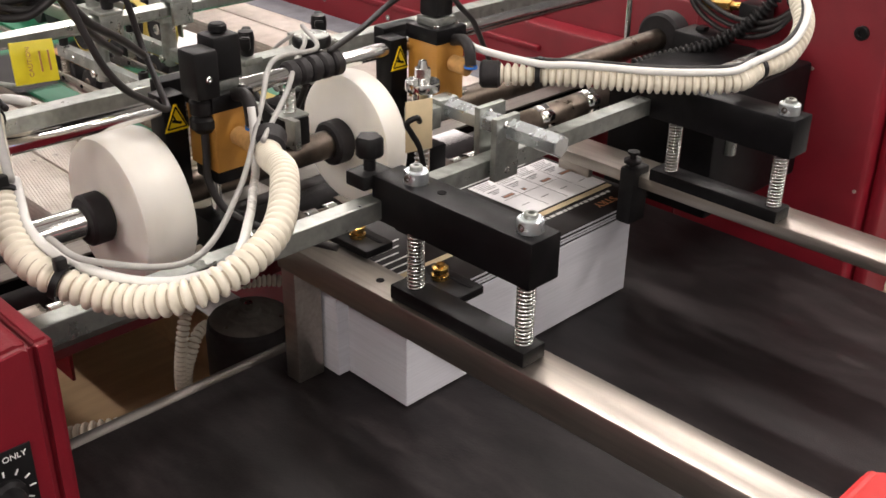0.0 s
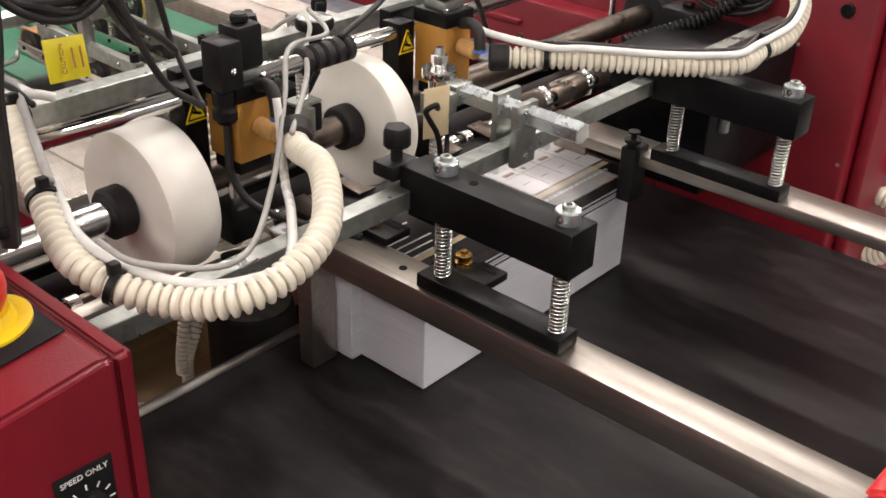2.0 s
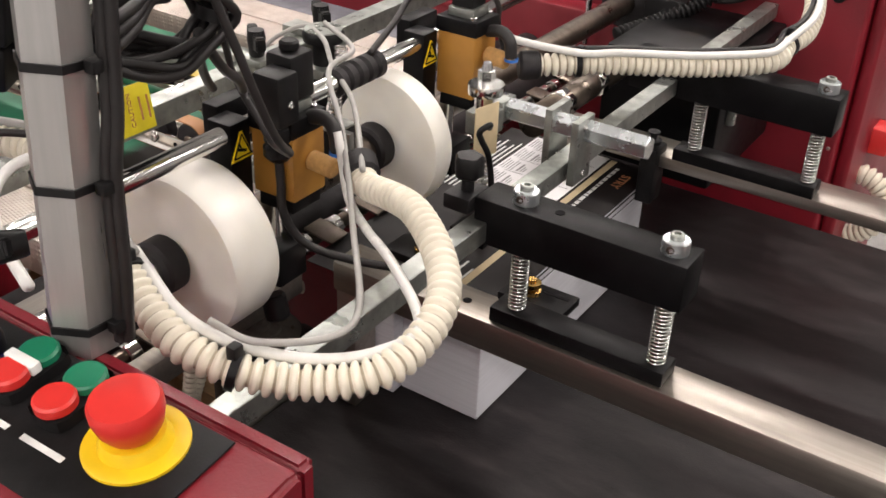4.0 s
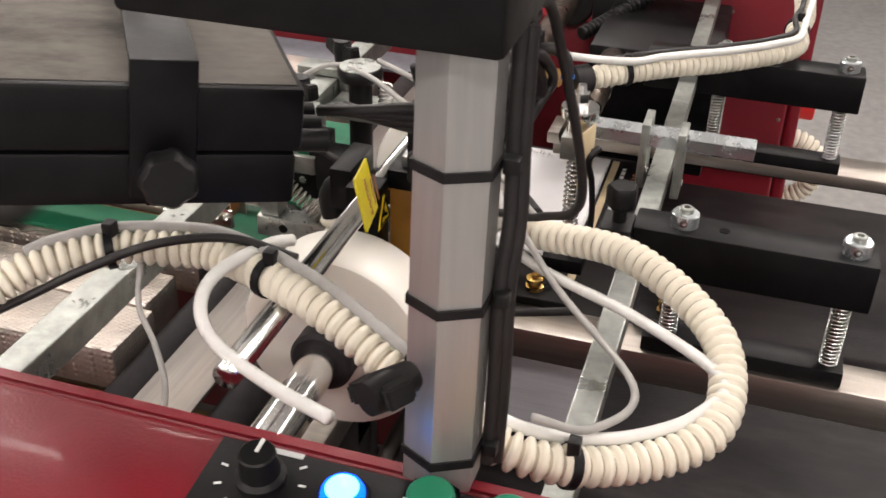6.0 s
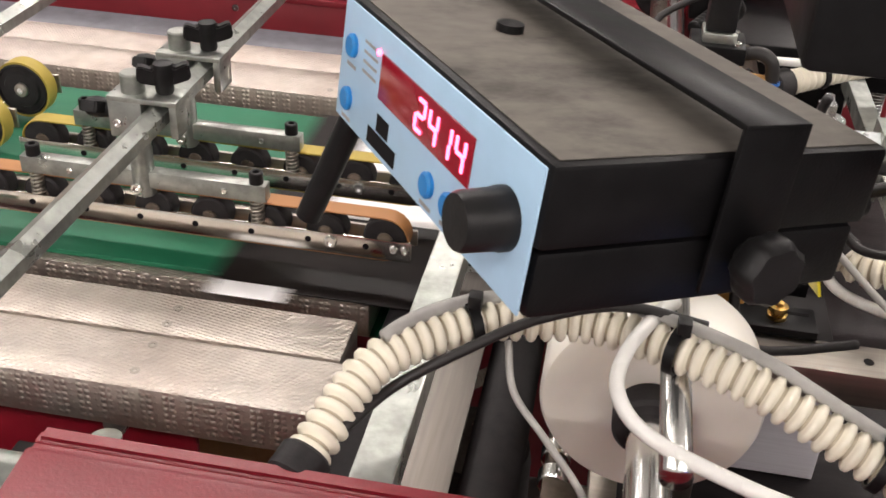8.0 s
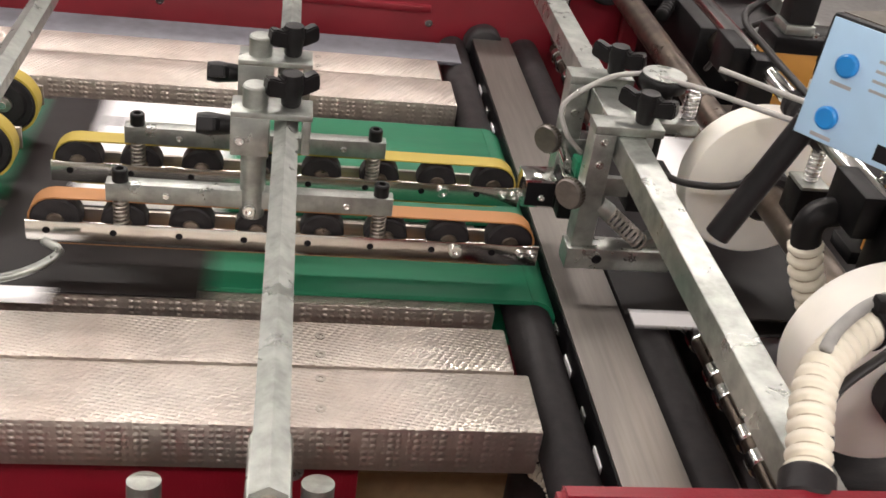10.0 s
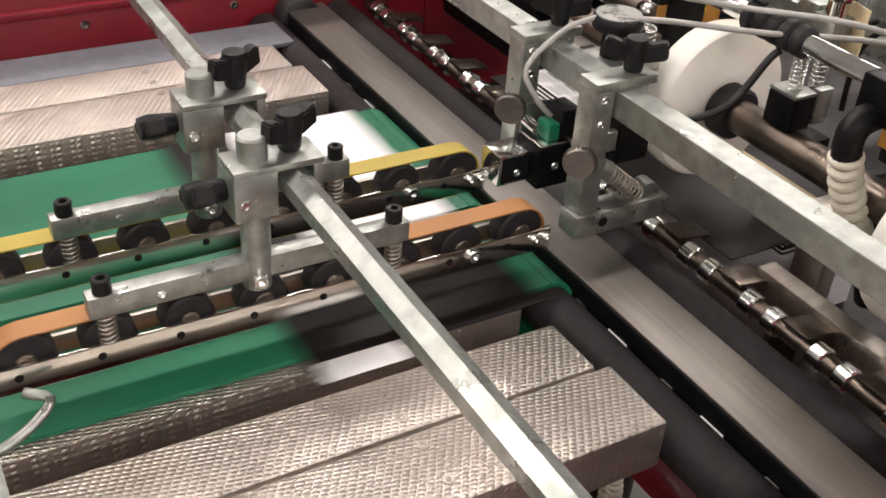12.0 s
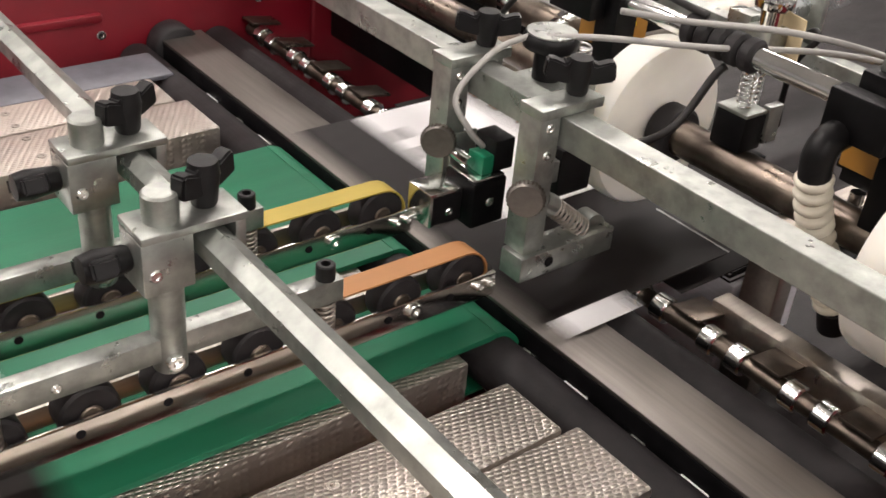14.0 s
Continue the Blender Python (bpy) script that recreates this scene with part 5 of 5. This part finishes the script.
def tyred_wheel(x, y):
    t = thing("tyred_wheel", (x, y, 0.953), "dark wheel with a yellow flat belt on its rim", "wheel", "yellow tyred wheels")
    bm = bmesh.new()
    lathe(bm, [(0.010, 0), (0.022, 0), (0.024, 0.003), (0.030, 0.003), (0.0315, 0), (0.0335, 0.001), (0.0335, 0.022), (0.010, 0.022)], 36, (x, y, 0.990), AXIS_Y)
    part("wheel_disc", bm, RUBBER, t)
    bm = bmesh.new()
    lathe(bm, [(0.0336, 0.001), (0.0362, 0.001), (0.0362, 0.021), (0.0336, 0.021)], 36, (x, y, 0.990), AXIS_Y)
    part("tyre_belt", bm, YELLOWBELT, t, "yellow flat belt")
    part("bearing", rod(bmesh.new(), (x, y - 0.002, 0.990), (x, y + 0.004, 0.990), 0.009, 20, bev=0.001), STEEL, t)
    part("axle", rod(bmesh.new(), (x, y - 0.004, 0.990), (x, y + 0.06, 0.990), 0.004, 12), CHROME, t)


for wx, wy in ((-0.811, 0.348), (-0.812, 0.245), (-0.893, 0.348), (-0.894, 0.245)):
    tyred_wheel(wx, wy)
for wy in (0.272, 0.376):
    tr = thing("guide_rail", (-1.1, wy, 0.953), "dull steel upstream guide rail over the green belt", "rail", "upstream rails")
    bm = bmesh.new()
    box(bm, -1.6, -0.775, wy, wy + 0.004, 0.978, 1.002, 0.0008)
    part("rail", bm, STEEL, tr)
    for k in range(6):
        part("roller", rod(bmesh.new(), (-0.96 - 0.06 * k, wy + 0.006, 0.972), (-0.96 - 0.06 * k, wy + 0.026, 0.972), 0.0235, 24, bev=0.002), RUBBER, tr)


# ---- sensor clamps on the cross bar ----
def sensor_clamp(y, label, low):
    t = thing("sensor_clamp", (-0.21, y, 0.955), label, "clamp", "sensor clamps")
    bm = bmesh.new()
    box(bm, -0.232, -0.2115, y - 0.012, y + 0.012, 1.0035 if low else 0.985, 1.1225, 0.001)
    part("upright", bm, ZINC, t)
    bm = bmesh.new()
    box(bm, -0.233, -0.168, y - 0.013, y + 0.013, 1.1228, 1.1315, 0.001)
    part("saddle", bm, ZINC, t)
    bm = bmesh.new()
    box(bm, -0.1845, -0.176, y - 0.012, y + 0.012, 1.085, 1.1226, 0.001)
    part("saddle_leg", bm, ZINC, t)
    for z in (1.115, 1.092):
        cap_screw(t, -0.222, y - 0.012, z, 0.0042, 0.0015, CHROME, Vector((0, -1, 0)).to_track_quat("Z", "Y").to_matrix())
    wing_knob(t, -0.185, y + 0.002, 1.1315, 0.027, Matrix.Rotation(radians(-62), 3, "Z"))
    q = Vector((-0.72, -0.69, 0)).to_track_quat("Z", "Y").to_matrix()
    bm = bmesh.new()
    lathe(bm, [(0.005, 0), (0.005, 0.006), (0.0135, 0.007), (0.0145, 0.009), (0.0145, 0.015), (0.0132, 0.017), (0, 0.0165)], 32, (-0.238, y - 0.013, 1.066), q)
    part("knurled_disc", bm, SHEETSTEEL, t, "knurled dark steel screw")
    bm = bmesh.new()
    rod(bm, Vector((-0.230, y - 0.006, 1.066)), Vector((-0.239, y - 0.0145, 1.066)), 0.0055, 14)
    part("screw_stem", bm, CHROME, t)
    for k in range(28):
        a = 2 * math.pi * k / 28
        c = Vector((-0.238, y - 0.013, 1.066)) + q @ Vector((0.0145 * math.cos(a), 0.0145 * math.sin(a), 0.0095))
        part("ridge", rod(bmesh.new(), c, c + q @ Vector((0, 0, 0.005)), 0.0009, 5), OILED, t)
    if low:
        bm = bmesh.new()
        box(bm, -0.236, -0.130, y - 0.016, y + 0.010, 0.980, 1.003, 0.0015)
        part("foot_block", bm, ZINC, t)
        bm = bmesh.new()
        rod(bm, (-0.146, y - 0.006, 1.001), (-0.146, y + 0.010, 1.001), 0.013, 22)
        part("foot_boss", bm, ZINC, t)
        bm = bmesh.new()
        spring(bm, (-0.202, y - 0.006, 1.040), (-0.160, y - 0.006, 1.006), 0.0078, 0.0013, 9)
        part("spring", bm, STEEL, t, smooth=80)
        bm = bmesh.new()
        rod(bm, (-0.2115, y - 0.004, 1.046), (-0.200, y - 0.006, 1.039), 0.009, 16)
        part("boss", bm, ZINC, t)
        bm = bmesh.new()
        box(bm, -0.178, -0.140, y + 0.0125, y + 0.044, 1.030, 1.074, 0.002)
        part("sensor", bm, PLASTIC, t)
        bm = bmesh.new()
        box(bm, -0.212, -0.179, y + 0.013, y + 0.020, 1.046, 1.066, 0.001)
        part("sensor_tab", bm, ZINC, t)
        cap_screw(t, -0.205, y - 0.016, 0.992, 0.005, 0.001, INK, Vector((0, -1, 0)).to_track_quat("Z", "Y").to_matrix())
    else:
        bm = bmesh.new()
        box(bm, -0.268, -0.2325, y - 0.044, y - 0.0125, 0.998, 1.030, 0.0015)
        blk = part("foot_block", bm, CHROME, t)
        part("dark_face", box(bmesh.new(), -0.265, -0.2355, y - 0.0452, y - 0.0442, 1.001, 1.027, 0.0003), INK, blk, "black recessed face")
        cap_screw(blk, -0.248, y - 0.0452, 1.010, 0.004, 0.001, CHROME, Vector((0, -1, 0)).to_track_quat("Z", "Y").to_matrix())
        bm = bmesh.new()
        box(bm, -0.2318, -0.196, y - 0.056, y - 0.016, 0.993, 1.036, 0.002)
        sen = part("sensor", bm, ANODISED, t, "black light sensor with a bright top")
        part("sensor_top", box(bmesh.new(), -0.230, -0.198, y - 0.054, y - 0.018, 1.0362, 1.0385, 0.0006), CHROME, sen)
        cap_screw(sen, -0.213, y - 0.056, 1.015, 0.0045, 0.001, CHROME, Vector((0, -1, 0)).to_track_quat("Z", "Y").to_matrix())
        bm = bmesh.new()
        box(bm, -0.228, -0.200, y - 0.0155, y - 0.0125, 0.990, 1.064, 0.0008)
        part("sensor_arm", bm, ZINC, t)
        bm = bmesh.new()
        rod(bm, (-0.226, y - 0.016, 1.050), (-0.226, y - 0.040, 1.048), 0.006, 12)
        part("clamp_screw", bm, CHROME, t)
        bm = bmesh.new()
        box(bm, -0.220, -0.208, y - 0.050, y - 0.030, 1.039, 1.056, 0.001)
        part("green_block", bm, GREENBUTTON, t)
        bm = bmesh.new()
        box(bm, -0.207, -0.186, y - 0.050, y - 0.022, 1.039, 1.068, 0.0015)
        part("plug", bm, PLASTIC, t)
    return t


sensor_clamp(0.221, "zinc plated sensor clamp with black wing knob and bright sensor", False)
sensor_clamp(0.110, "zinc plated sprung foot clamp with black wing knob", True)


def hold_down():
    t = thing("hold_down_knob", (-0.149, 0.183, 1.11), "flat round black knob with a silver top beside the bar", "knob")
    bm = bmesh.new()
    rod(bm, (-0.149, 0.183, 1.060), (-0.149, 0.183, 1.135), 0.0125, 20)
    part("stem", bm, PLASTIC, t)
    part("cap", lathe(bmesh.new(), [(0.012, 1.135), (0.023, 1.138), (0.024, 1.141), (0.024, 1.147), (0.022, 1.150), (0, 1.1505)], 36, (-0.149, 0.183, 0)), PLASTIC, t)
    part("disc", lathe(bmesh.new(), [(0.0215, 1.1503), (0.0215, 1.1516), (0, 1.1518)], 36, (-0.149, 0.183, 0)), ZINC, t)
    bm = bmesh.new()
    box(bm, -0.180, -0.110, 0.160, 0.206, 1.098, 1.110, 0.0015)
    part("carrier", bm, ZINC, t)
    bm = bmesh.new()
    spring(bm, (-0.118, 0.175, 1.110), (-0.118, 0.175, 1.138), 0.007, 0.0014, 6)
    part("spring", bm, CHROME, t, smooth=80)


hold_down()
cable("cable", [(-0.160, 0.178, 1.150), (-0.12, 0.150, 1.152), (-0.06, 0.09, 1.155), (0.02, 0.02, 1.160), (0.10, -0.07, 1.150)], 0.0028, GREYCABLE, "light grey cable running over the bars")
cable("cable", [(-0.175, 0.112, 1.088), (-0.13, 0.105, 1.075), (-0.08, 0.095, 1.085), (-0.045, 0.090, 1.128), (-0.036, 0.085, 1.138)], 0.0036, CABLE, "dark grey cable sagging between bar and rod")
cable("cable", [(-0.168, 0.190, 1.148), (-0.20, 0.195, 1.138), (-0.240, 0.190, 1.110), (-0.236, 0.176, 1.085), (-0.215, 0.178, 1.062)], 0.0026, GREYCABLE, "thin grey sensor lead curling down to the clamp")


# ---- hose stub, spring post and lower things between the wheels ----
def glue_head(y, label):
    t = thing("glue_gun", (-0.02, y, 0.96), label, "glue gun", "glue guns")
    bm = bmesh.new()
    box(bm, -0.050, 0.0, y - 0.020, y + 0.020, 0.992, 1.030, 0.002)
    part("head_block", bm, ANODISED, t)
    bm = bmesh.new()
    rod(bm, (-0.020, y, 1.030), (-0.020, y, 1.078), 0.006, 14)
    part("pipe", bm, CHROME, t)


glue_head(-0.050, "black glue head block under the near valve")
glue_head(0.250, "black glue head block under the far valve")
def hose_stub():
    t = thing("hose_stub", (-0.06, -0.05, 1.0), "short cream ribbed hose below a black elbow beside the valve", "hose")
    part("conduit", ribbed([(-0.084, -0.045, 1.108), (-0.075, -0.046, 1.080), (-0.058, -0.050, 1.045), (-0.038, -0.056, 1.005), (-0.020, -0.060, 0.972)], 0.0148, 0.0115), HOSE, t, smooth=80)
    bm = bmesh.new()
    sweep(bm, smooth_line([(-0.083, -0.045, 1.104), (-0.086, -0.045, 1.122), (-0.080, -0.045, 1.134), (-0.062, -0.045, 1.138), (-0.030, -0.045, 1.140)], 0.004), 0.0125, 14)
    part("elbow", bm, PLASTIC, t, "black plastic elbow", 70)
    part("end_cap", rod(bmesh.new(), (-0.020, -0.060, 0.973), (-0.012, -0.062, 0.948), 0.0125, 20, bev=0.002), PLASTIC, t)


hose_stub()


# ---- under the feed section ----
def motor():
    x, y = -0.186, 0.087
    t = thing("drive_motor", (x, y, 0.55), "black round drive motor with dusty top and ribbed cable hose", "motor")
    part("housing", lathe(bmesh.new(), [(0.058, 0.655), (0.060, 0.66), (0.060, 0.752), (0.057, 0.770), (0.050, 0.776), (0, 0.776)], 40, (x, y, 0)), RUBBER, t)
    part("top_cover", lathe(bmesh.new(), [(0.054, 0.7745), (0.049, 0.778), (0.030, 0.7785), (0.028, 0.7815), (0.016, 0.782), (0.014, 0.787), (0, 0.787)], 40, (x, y, 0)), DUST, t, "dusty dark grey cover")
    cap_screw(t, x, y, 0.787, 0.006, 0.010)
    for k in range(3):
        a = radians(40 + 120 * k)
        cap_screw(t, x + 0.043 * math.cos(a), y + 0.043 * math.sin(a), 0.778, 0.003, 0.002, OILED)
    part("stand", box(bmesh.new(), x - 0.04, x + 0.04, y + 0.105, y + 0.13, 0.0, 0.70, 0.004), ANODISED, t)
    part("bracket", box(bmesh.new(), x - 0.04, x + 0.04, y + 0.056, y + 0.105, 0.60, 0.66, 0.004), ANODISED, t)
    part("conduit", ribbed([(-0.185, 0.175, 0.795), (-0.215, 0.135, 0.800), (-0.235, 0.085, 0.802), (-0.238, 0.035, 0.800), (-0.225, 0.012, 0.785), (-0.218, 0.000, 0.755), (-0.220, -0.006, 0.715), (-0.225, -0.005, 0.68)], 0.0088, 0.0070, 0.0025), HOSE, t, "cream ribbed hose", 80)
    part("conduit", ribbed([(-0.235, 0.050, 0.755), (-0.222, 0.028, 0.758), (-0.215, 0.012, 0.740), (-0.222, 0.004, 0.705), (-0.228, 0.004, 0.66)], 0.0085, 0.0070, 0.0025), HOSE, t, "cream ribbed hose", 80)


motor()


def carton():
    t = thing("cardboard_box", (-0.42, -0.1, 0.0), "open brown cardboard box with offcuts under the machine", "box")
    for d in ((-0.72, -0.20, -0.30, -0.294, 0, 0.64), (-0.72, -0.20, 0.16, 0.166, 0, 0.64), (-0.72, -0.714, -0.294, 0.16, 0, 0.64), (-0.206, -0.20, -0.294, 0.16, 0, 0.60), (-0.714, -0.206, -0.294, 0.16, 0.002, 0.54)):
        part("panel" if d[5] > 0.55 else "filling", box(bmesh.new(), *d), CARD, t)
    flap = box(bmesh.new(), -0.20, -0.07, -0.29, 0.0, 0.597, 0.602, turn=Matrix.Rotation(radians(14), 3, "Y"), about=(-0.20, 0, 0.60))
    part("flap", flap, CARD, t)
    part("conduit", ribbed([(-0.36, -0.16, 0.56), (-0.31, -0.14, 0.62), (-0.27, -0.08, 0.63), (-0.28, 0.0, 0.58)], 0.015, 0.010), HOSE, t, "cream ribbed hose", 80)
    part("offcut", box(bmesh.new(), -0.30, -0.24, -0.12, -0.02, 0.545, 0.60, 0.002, turn=Matrix.Rotation(radians(25), 3, "Z")), PAPER, t, "white paper offcut")


carton()


def near_frame():
    t = thing("machine_frame", (-0.9, -0.27, 0.0), "near side frame of zinc tube and dark red plates", "machine frame")
    bm = bmesh.new()
    rod(bm, (-1.7, -0.262, 0.990), (-0.372, -0.262, 0.990), 0.0165, 24)
    part("side_tube", bm, ZINC, t)
    bm = bmesh.new()
    box(bm, -1.7, -0.15, -0.335, -0.31, 0.05, 0.86, 0.003)
    part("lower_plate", bm, REDPAINT, t)
    bm = bmesh.new()
    box(bm, -0.238, -0.217, -0.309, 0.30, 0.802, 0.832, 0.003)
    part("red_beam", bm, REDPAINT, t)
    bm = bmesh.new()
    box(bm, -1.7, -0.43, -0.066, -0.060, 0.62, 0.875, 0.002)
    part("inner_plate", bm, REDPAINT, t, "dark red inner plate")
    for x in (-0.523, -0.772):
        bm = bmesh.new()
        box(bm, x + 0.002, x + 0.028, -0.343, -0.275, 1.006, 1.098, 0.004)
        part("bar_holder", bm, ZINC, t)
    for x in (-0.47, -0.60):
        bm = bmesh.new()
        rod(bm, (x, -0.175, 0.80), (x, -0.150, 0.930), 0.013, 18)
        part("stay_post", bm, ZINC, t)
    for x in (-0.40, -0.35):
        bm = bmesh.new()
        rod(bm, (x, -0.19, 0.78), (x, -0.19, 0.925), 0.006, 12)
        part("pin", bm, STEEL, t)
    bm = bmesh.new()
    box(bm, -0.56, -0.51, -0.20, -0.14, 0.84, 0.90, 0.003)
    part("junction_box", bm, PLASTIC, t)
    part("conduit", ribbed([(-0.30, -0.20, 0.88), (-0.38, -0.21, 0.87), (-0.46, -0.205, 0.865), (-0.52, -0.20, 0.86)], 0.008, 0.007), HOSE, t, "thin cream ribbed hose", 80)
    part("conduit", ribbed([(-0.66, -0.20, 0.92), (-0.665, -0.205, 0.87), (-0.64, -0.20, 0.82), (-0.61, -0.19, 0.79)], 0.011, 0.009), HOSE, t, "cream ribbed hose", 80)


near_frame()


# ---- far machine side ----
def far_frame():
    t = thing("machine_frame", (-0.6, 0.83, 0.0), "dark red enamelled far side frame of the machine", "machine frame")
    bm = bmesh.new()
    box(bm, -1.9, 0.0, 0.801, 0.85, 0.05, 1.02, 0.005)
    part("side_frame", bm, REDPAINT, t)
    bm = bmesh.new()
    box(bm, -1.9, -0.02, 0.86, 1.05, 0.05, 1.10, 0.006)
    part("upper_housing", bm, REDPAINT, t)
    bm = bmesh.new()
    box(bm, -1.9, -0.30, 0.790, 0.801, 0.975, 0.985, 0.002)
    part("lip", bm, REDPAINT, t)
    for k in range(7):
        cap_screw(t, -0.30 - 0.2 * k, 0.801, 0.955, 0.006, 0.003, CHROME, Vector((0, -1, 0)).to_track_quat("Z", "Y").to_matrix())
    return t


far_frame()


def far_cabinet():
    t = thing("far_cabinet", (0.17, 1.0, 0.0), "dark red enamelled cabinet on the far machine side", "cabinet")
    bm = bmesh.new()
    box(bm, 0.001, 0.304, 0.801, 1.22, 0.05, 1.185, 0.006, 3)
    part("body", bm, REDPAINT, t)
    bm = bmesh.new()
    box(bm, 0.306, 0.326, 0.830, 1.22, 0.05, 1.19, 0.006, 3)
    part("side_cover", bm, REDPAINT, t)
    q = Vector((0, -1, 0)).to_track_quat("Z", "Y").to_matrix()
    cap_screw(t, 0.262, 0.801, 1.124, 0.010, 0.006, PLASTIC, q)
    for x, z in ((0.12, 0.98), (0.20, 1.06), (0.295, 0.90)):
        cap_screw(t, x, 0.801, z, 0.003, 0.002, STEEL, q)
    bm = bmesh.new()
    box(bm, 0.0, 0.065, 0.745, 0.800, 1.030, 1.085, 0.004)
    jb = part("junction_box", bm, PLASTIC, t)
    bm = bmesh.new()
    box(bm, 0.025, 0.040, 0.765, 0.780, 1.085, 1.092, 0.002)
    part("latch", bm, PLASTIC, jb)
    bm = bmesh.new()
    rod(bm, (0.030, 0.775, 1.125), (0.075, 0.775, 1.130), 0.009, 6)
    rod(bm, (0.075, 0.775, 1.130), (0.090, 0.775, 1.132), 0.006, 14)
    part("brass_fitting", bm, BRASS, t)
    bm = bmesh.new()
    box(bm, 0.092, 0.130, 0.765, 0.800, 1.110, 1.140, 0.003)
    part("coupling", bm, PLASTIC, t)
    part("conduit", ribbed([(0.15, 0.78, 1.17), (0.12, 0.76, 1.12), (0.08, 0.74, 1.085), (0.04, 0.70, 1.065), (0.0, 0.64, 1.05)], 0.0105, 0.008), PLASTIC, t, "black ribbed conduit", 80)
    bm = bmesh.new()
    box(bm, 0.03, 0.20, 0.560, 0.80, 0.90, 1.07, 0.004)
    part("inner_bracket", bm, ANODISED, t)
    bm = bmesh.new()
    rod(bm, (-0.10, 0.770, 0.98), (-0.10, 0.770, 1.13), 0.005, 12)
    part("rod", bm, CHROME, t)
    bm = bmesh.new()
    rod(bm, (0.20, 0.60, 0.985), (0.20, 0.60, 1.03), 0.010, 14)
    part("pipe", bm, ZINC, t)
    for k in range(3):
        cable("cable", [(-0.02, 0.775, 1.21 - 0.01 * k), (0.02, 0.765, 1.145 - 0.012 * k), (0.09, 0.76, 1.118 - 0.012 * k), (0.15, 0.765, 1.125 - 0.008 * k), (0.18, 0.79, 1.16)], 0.004, CABLE, "", parent=t)
    return t


far_cabinet()


HOSE_AT = (0.345, 0.925, 0.775)


def floor_hose():
    t = thing("exhaust_hose", HOSE_AT, "cream ribbed hose curling below a small red box", "hose")
    x, y, z = HOSE_AT
    part("conduit", ribbed([(x - 0.07, y, z + 0.02), (x - 0.02, y, z + 0.045), (x + 0.025, y, z + 0.02), (x + 0.02, y, z - 0.04), (x - 0.04, y, z - 0.075), (x - 0.09, y, z - 0.07)], 0.017, 0.010), HOSE, t, smooth=80)
    part("red_box", box(bmesh.new(), x - 0.055, x + 0.010, y + 0.02, y + 0.07, z + 0.07, z + 0.115, 0.006), REDPLASTIC, t)
    part("bracket", box(bmesh.new(), x - 0.12, x - 0.055, y + 0.04, y + 0.08, z + 0.08, z + 0.12, 0.004), ANODISED, t)


floor_hose()


# ---- folders running through ----
PITCH, SPEED, LENGTH = 0.615, 5.37, 0.22


def folder(k):
    t = thing("running_folder", (0.0, 0.26, 0.0), "black printed folder with white panels running on the belts", "folder", "running folders")
    bm = bmesh.new()
    box(bm, -LENGTH / 2, LENGTH / 2, 0.062, 0.465, 0, 0.0012)
    part("cover", bm, COVER, t)
    bm = bmesh.new()
    box(bm, -LENGTH / 2 + 0.072, LENGTH / 2 - 0.003, 0.215, 0.463, 0.0014, 0.0019)
    part("white_panel", bm, PAPER, t)
    bm = bmesh.new()
    box(bm, -0.105, -0.032, 0.043, 0.068, 0.0014, 0.0019)
    part("white_flap", bm, PAPER, t)
    for j in range(4):
        bm = bmesh.new()
        box(bm, -0.03, -0.01, 0.26 + 0.045 * j, 0.285 + 0.045 * j, 0.0020, 0.0023)
        part("print_bar", bm, GREYPRINT, t)
    return t


FOLDERS = [folder(k) for k in range(3)]


def running_height(x):
    if x < -0.25:
        return 0.9475
    if x < -0.06:
        return 0.9515
    return 0.9515 - 0.024 * (x + 0.06) / 0.135


def motions():
    # each folder runs down the belts to the stack and comes round again below them
    loop = 3 * PITCH
    for k, ob in enumerate(FOLDERS):
        rows = []
        for i in range(0, 421):
            t = i / 30
            s = (-0.515 + SPEED * (t - 9.0) + k * PITCH + 1.62) % loop
            x = -1.62 + s
            if x <= 0.075:
                rows.append((t, pose(x, 0.26, running_height(x))))
            else:
                u = (x - 0.075) / (loop - 1.695)
                rows.append((t, pose(0.0 - 1.6 * u, 0.26, 0.62)))
        walk(ob, rows)
    for ob in WHEELS:
        at = ob.matrix_basis.translation.copy()
        walk(ob, [(i / 30, pose(at.x, at.y, at.z, 0, -50 * i, 0)) for i in range(0, 421)])


motions()
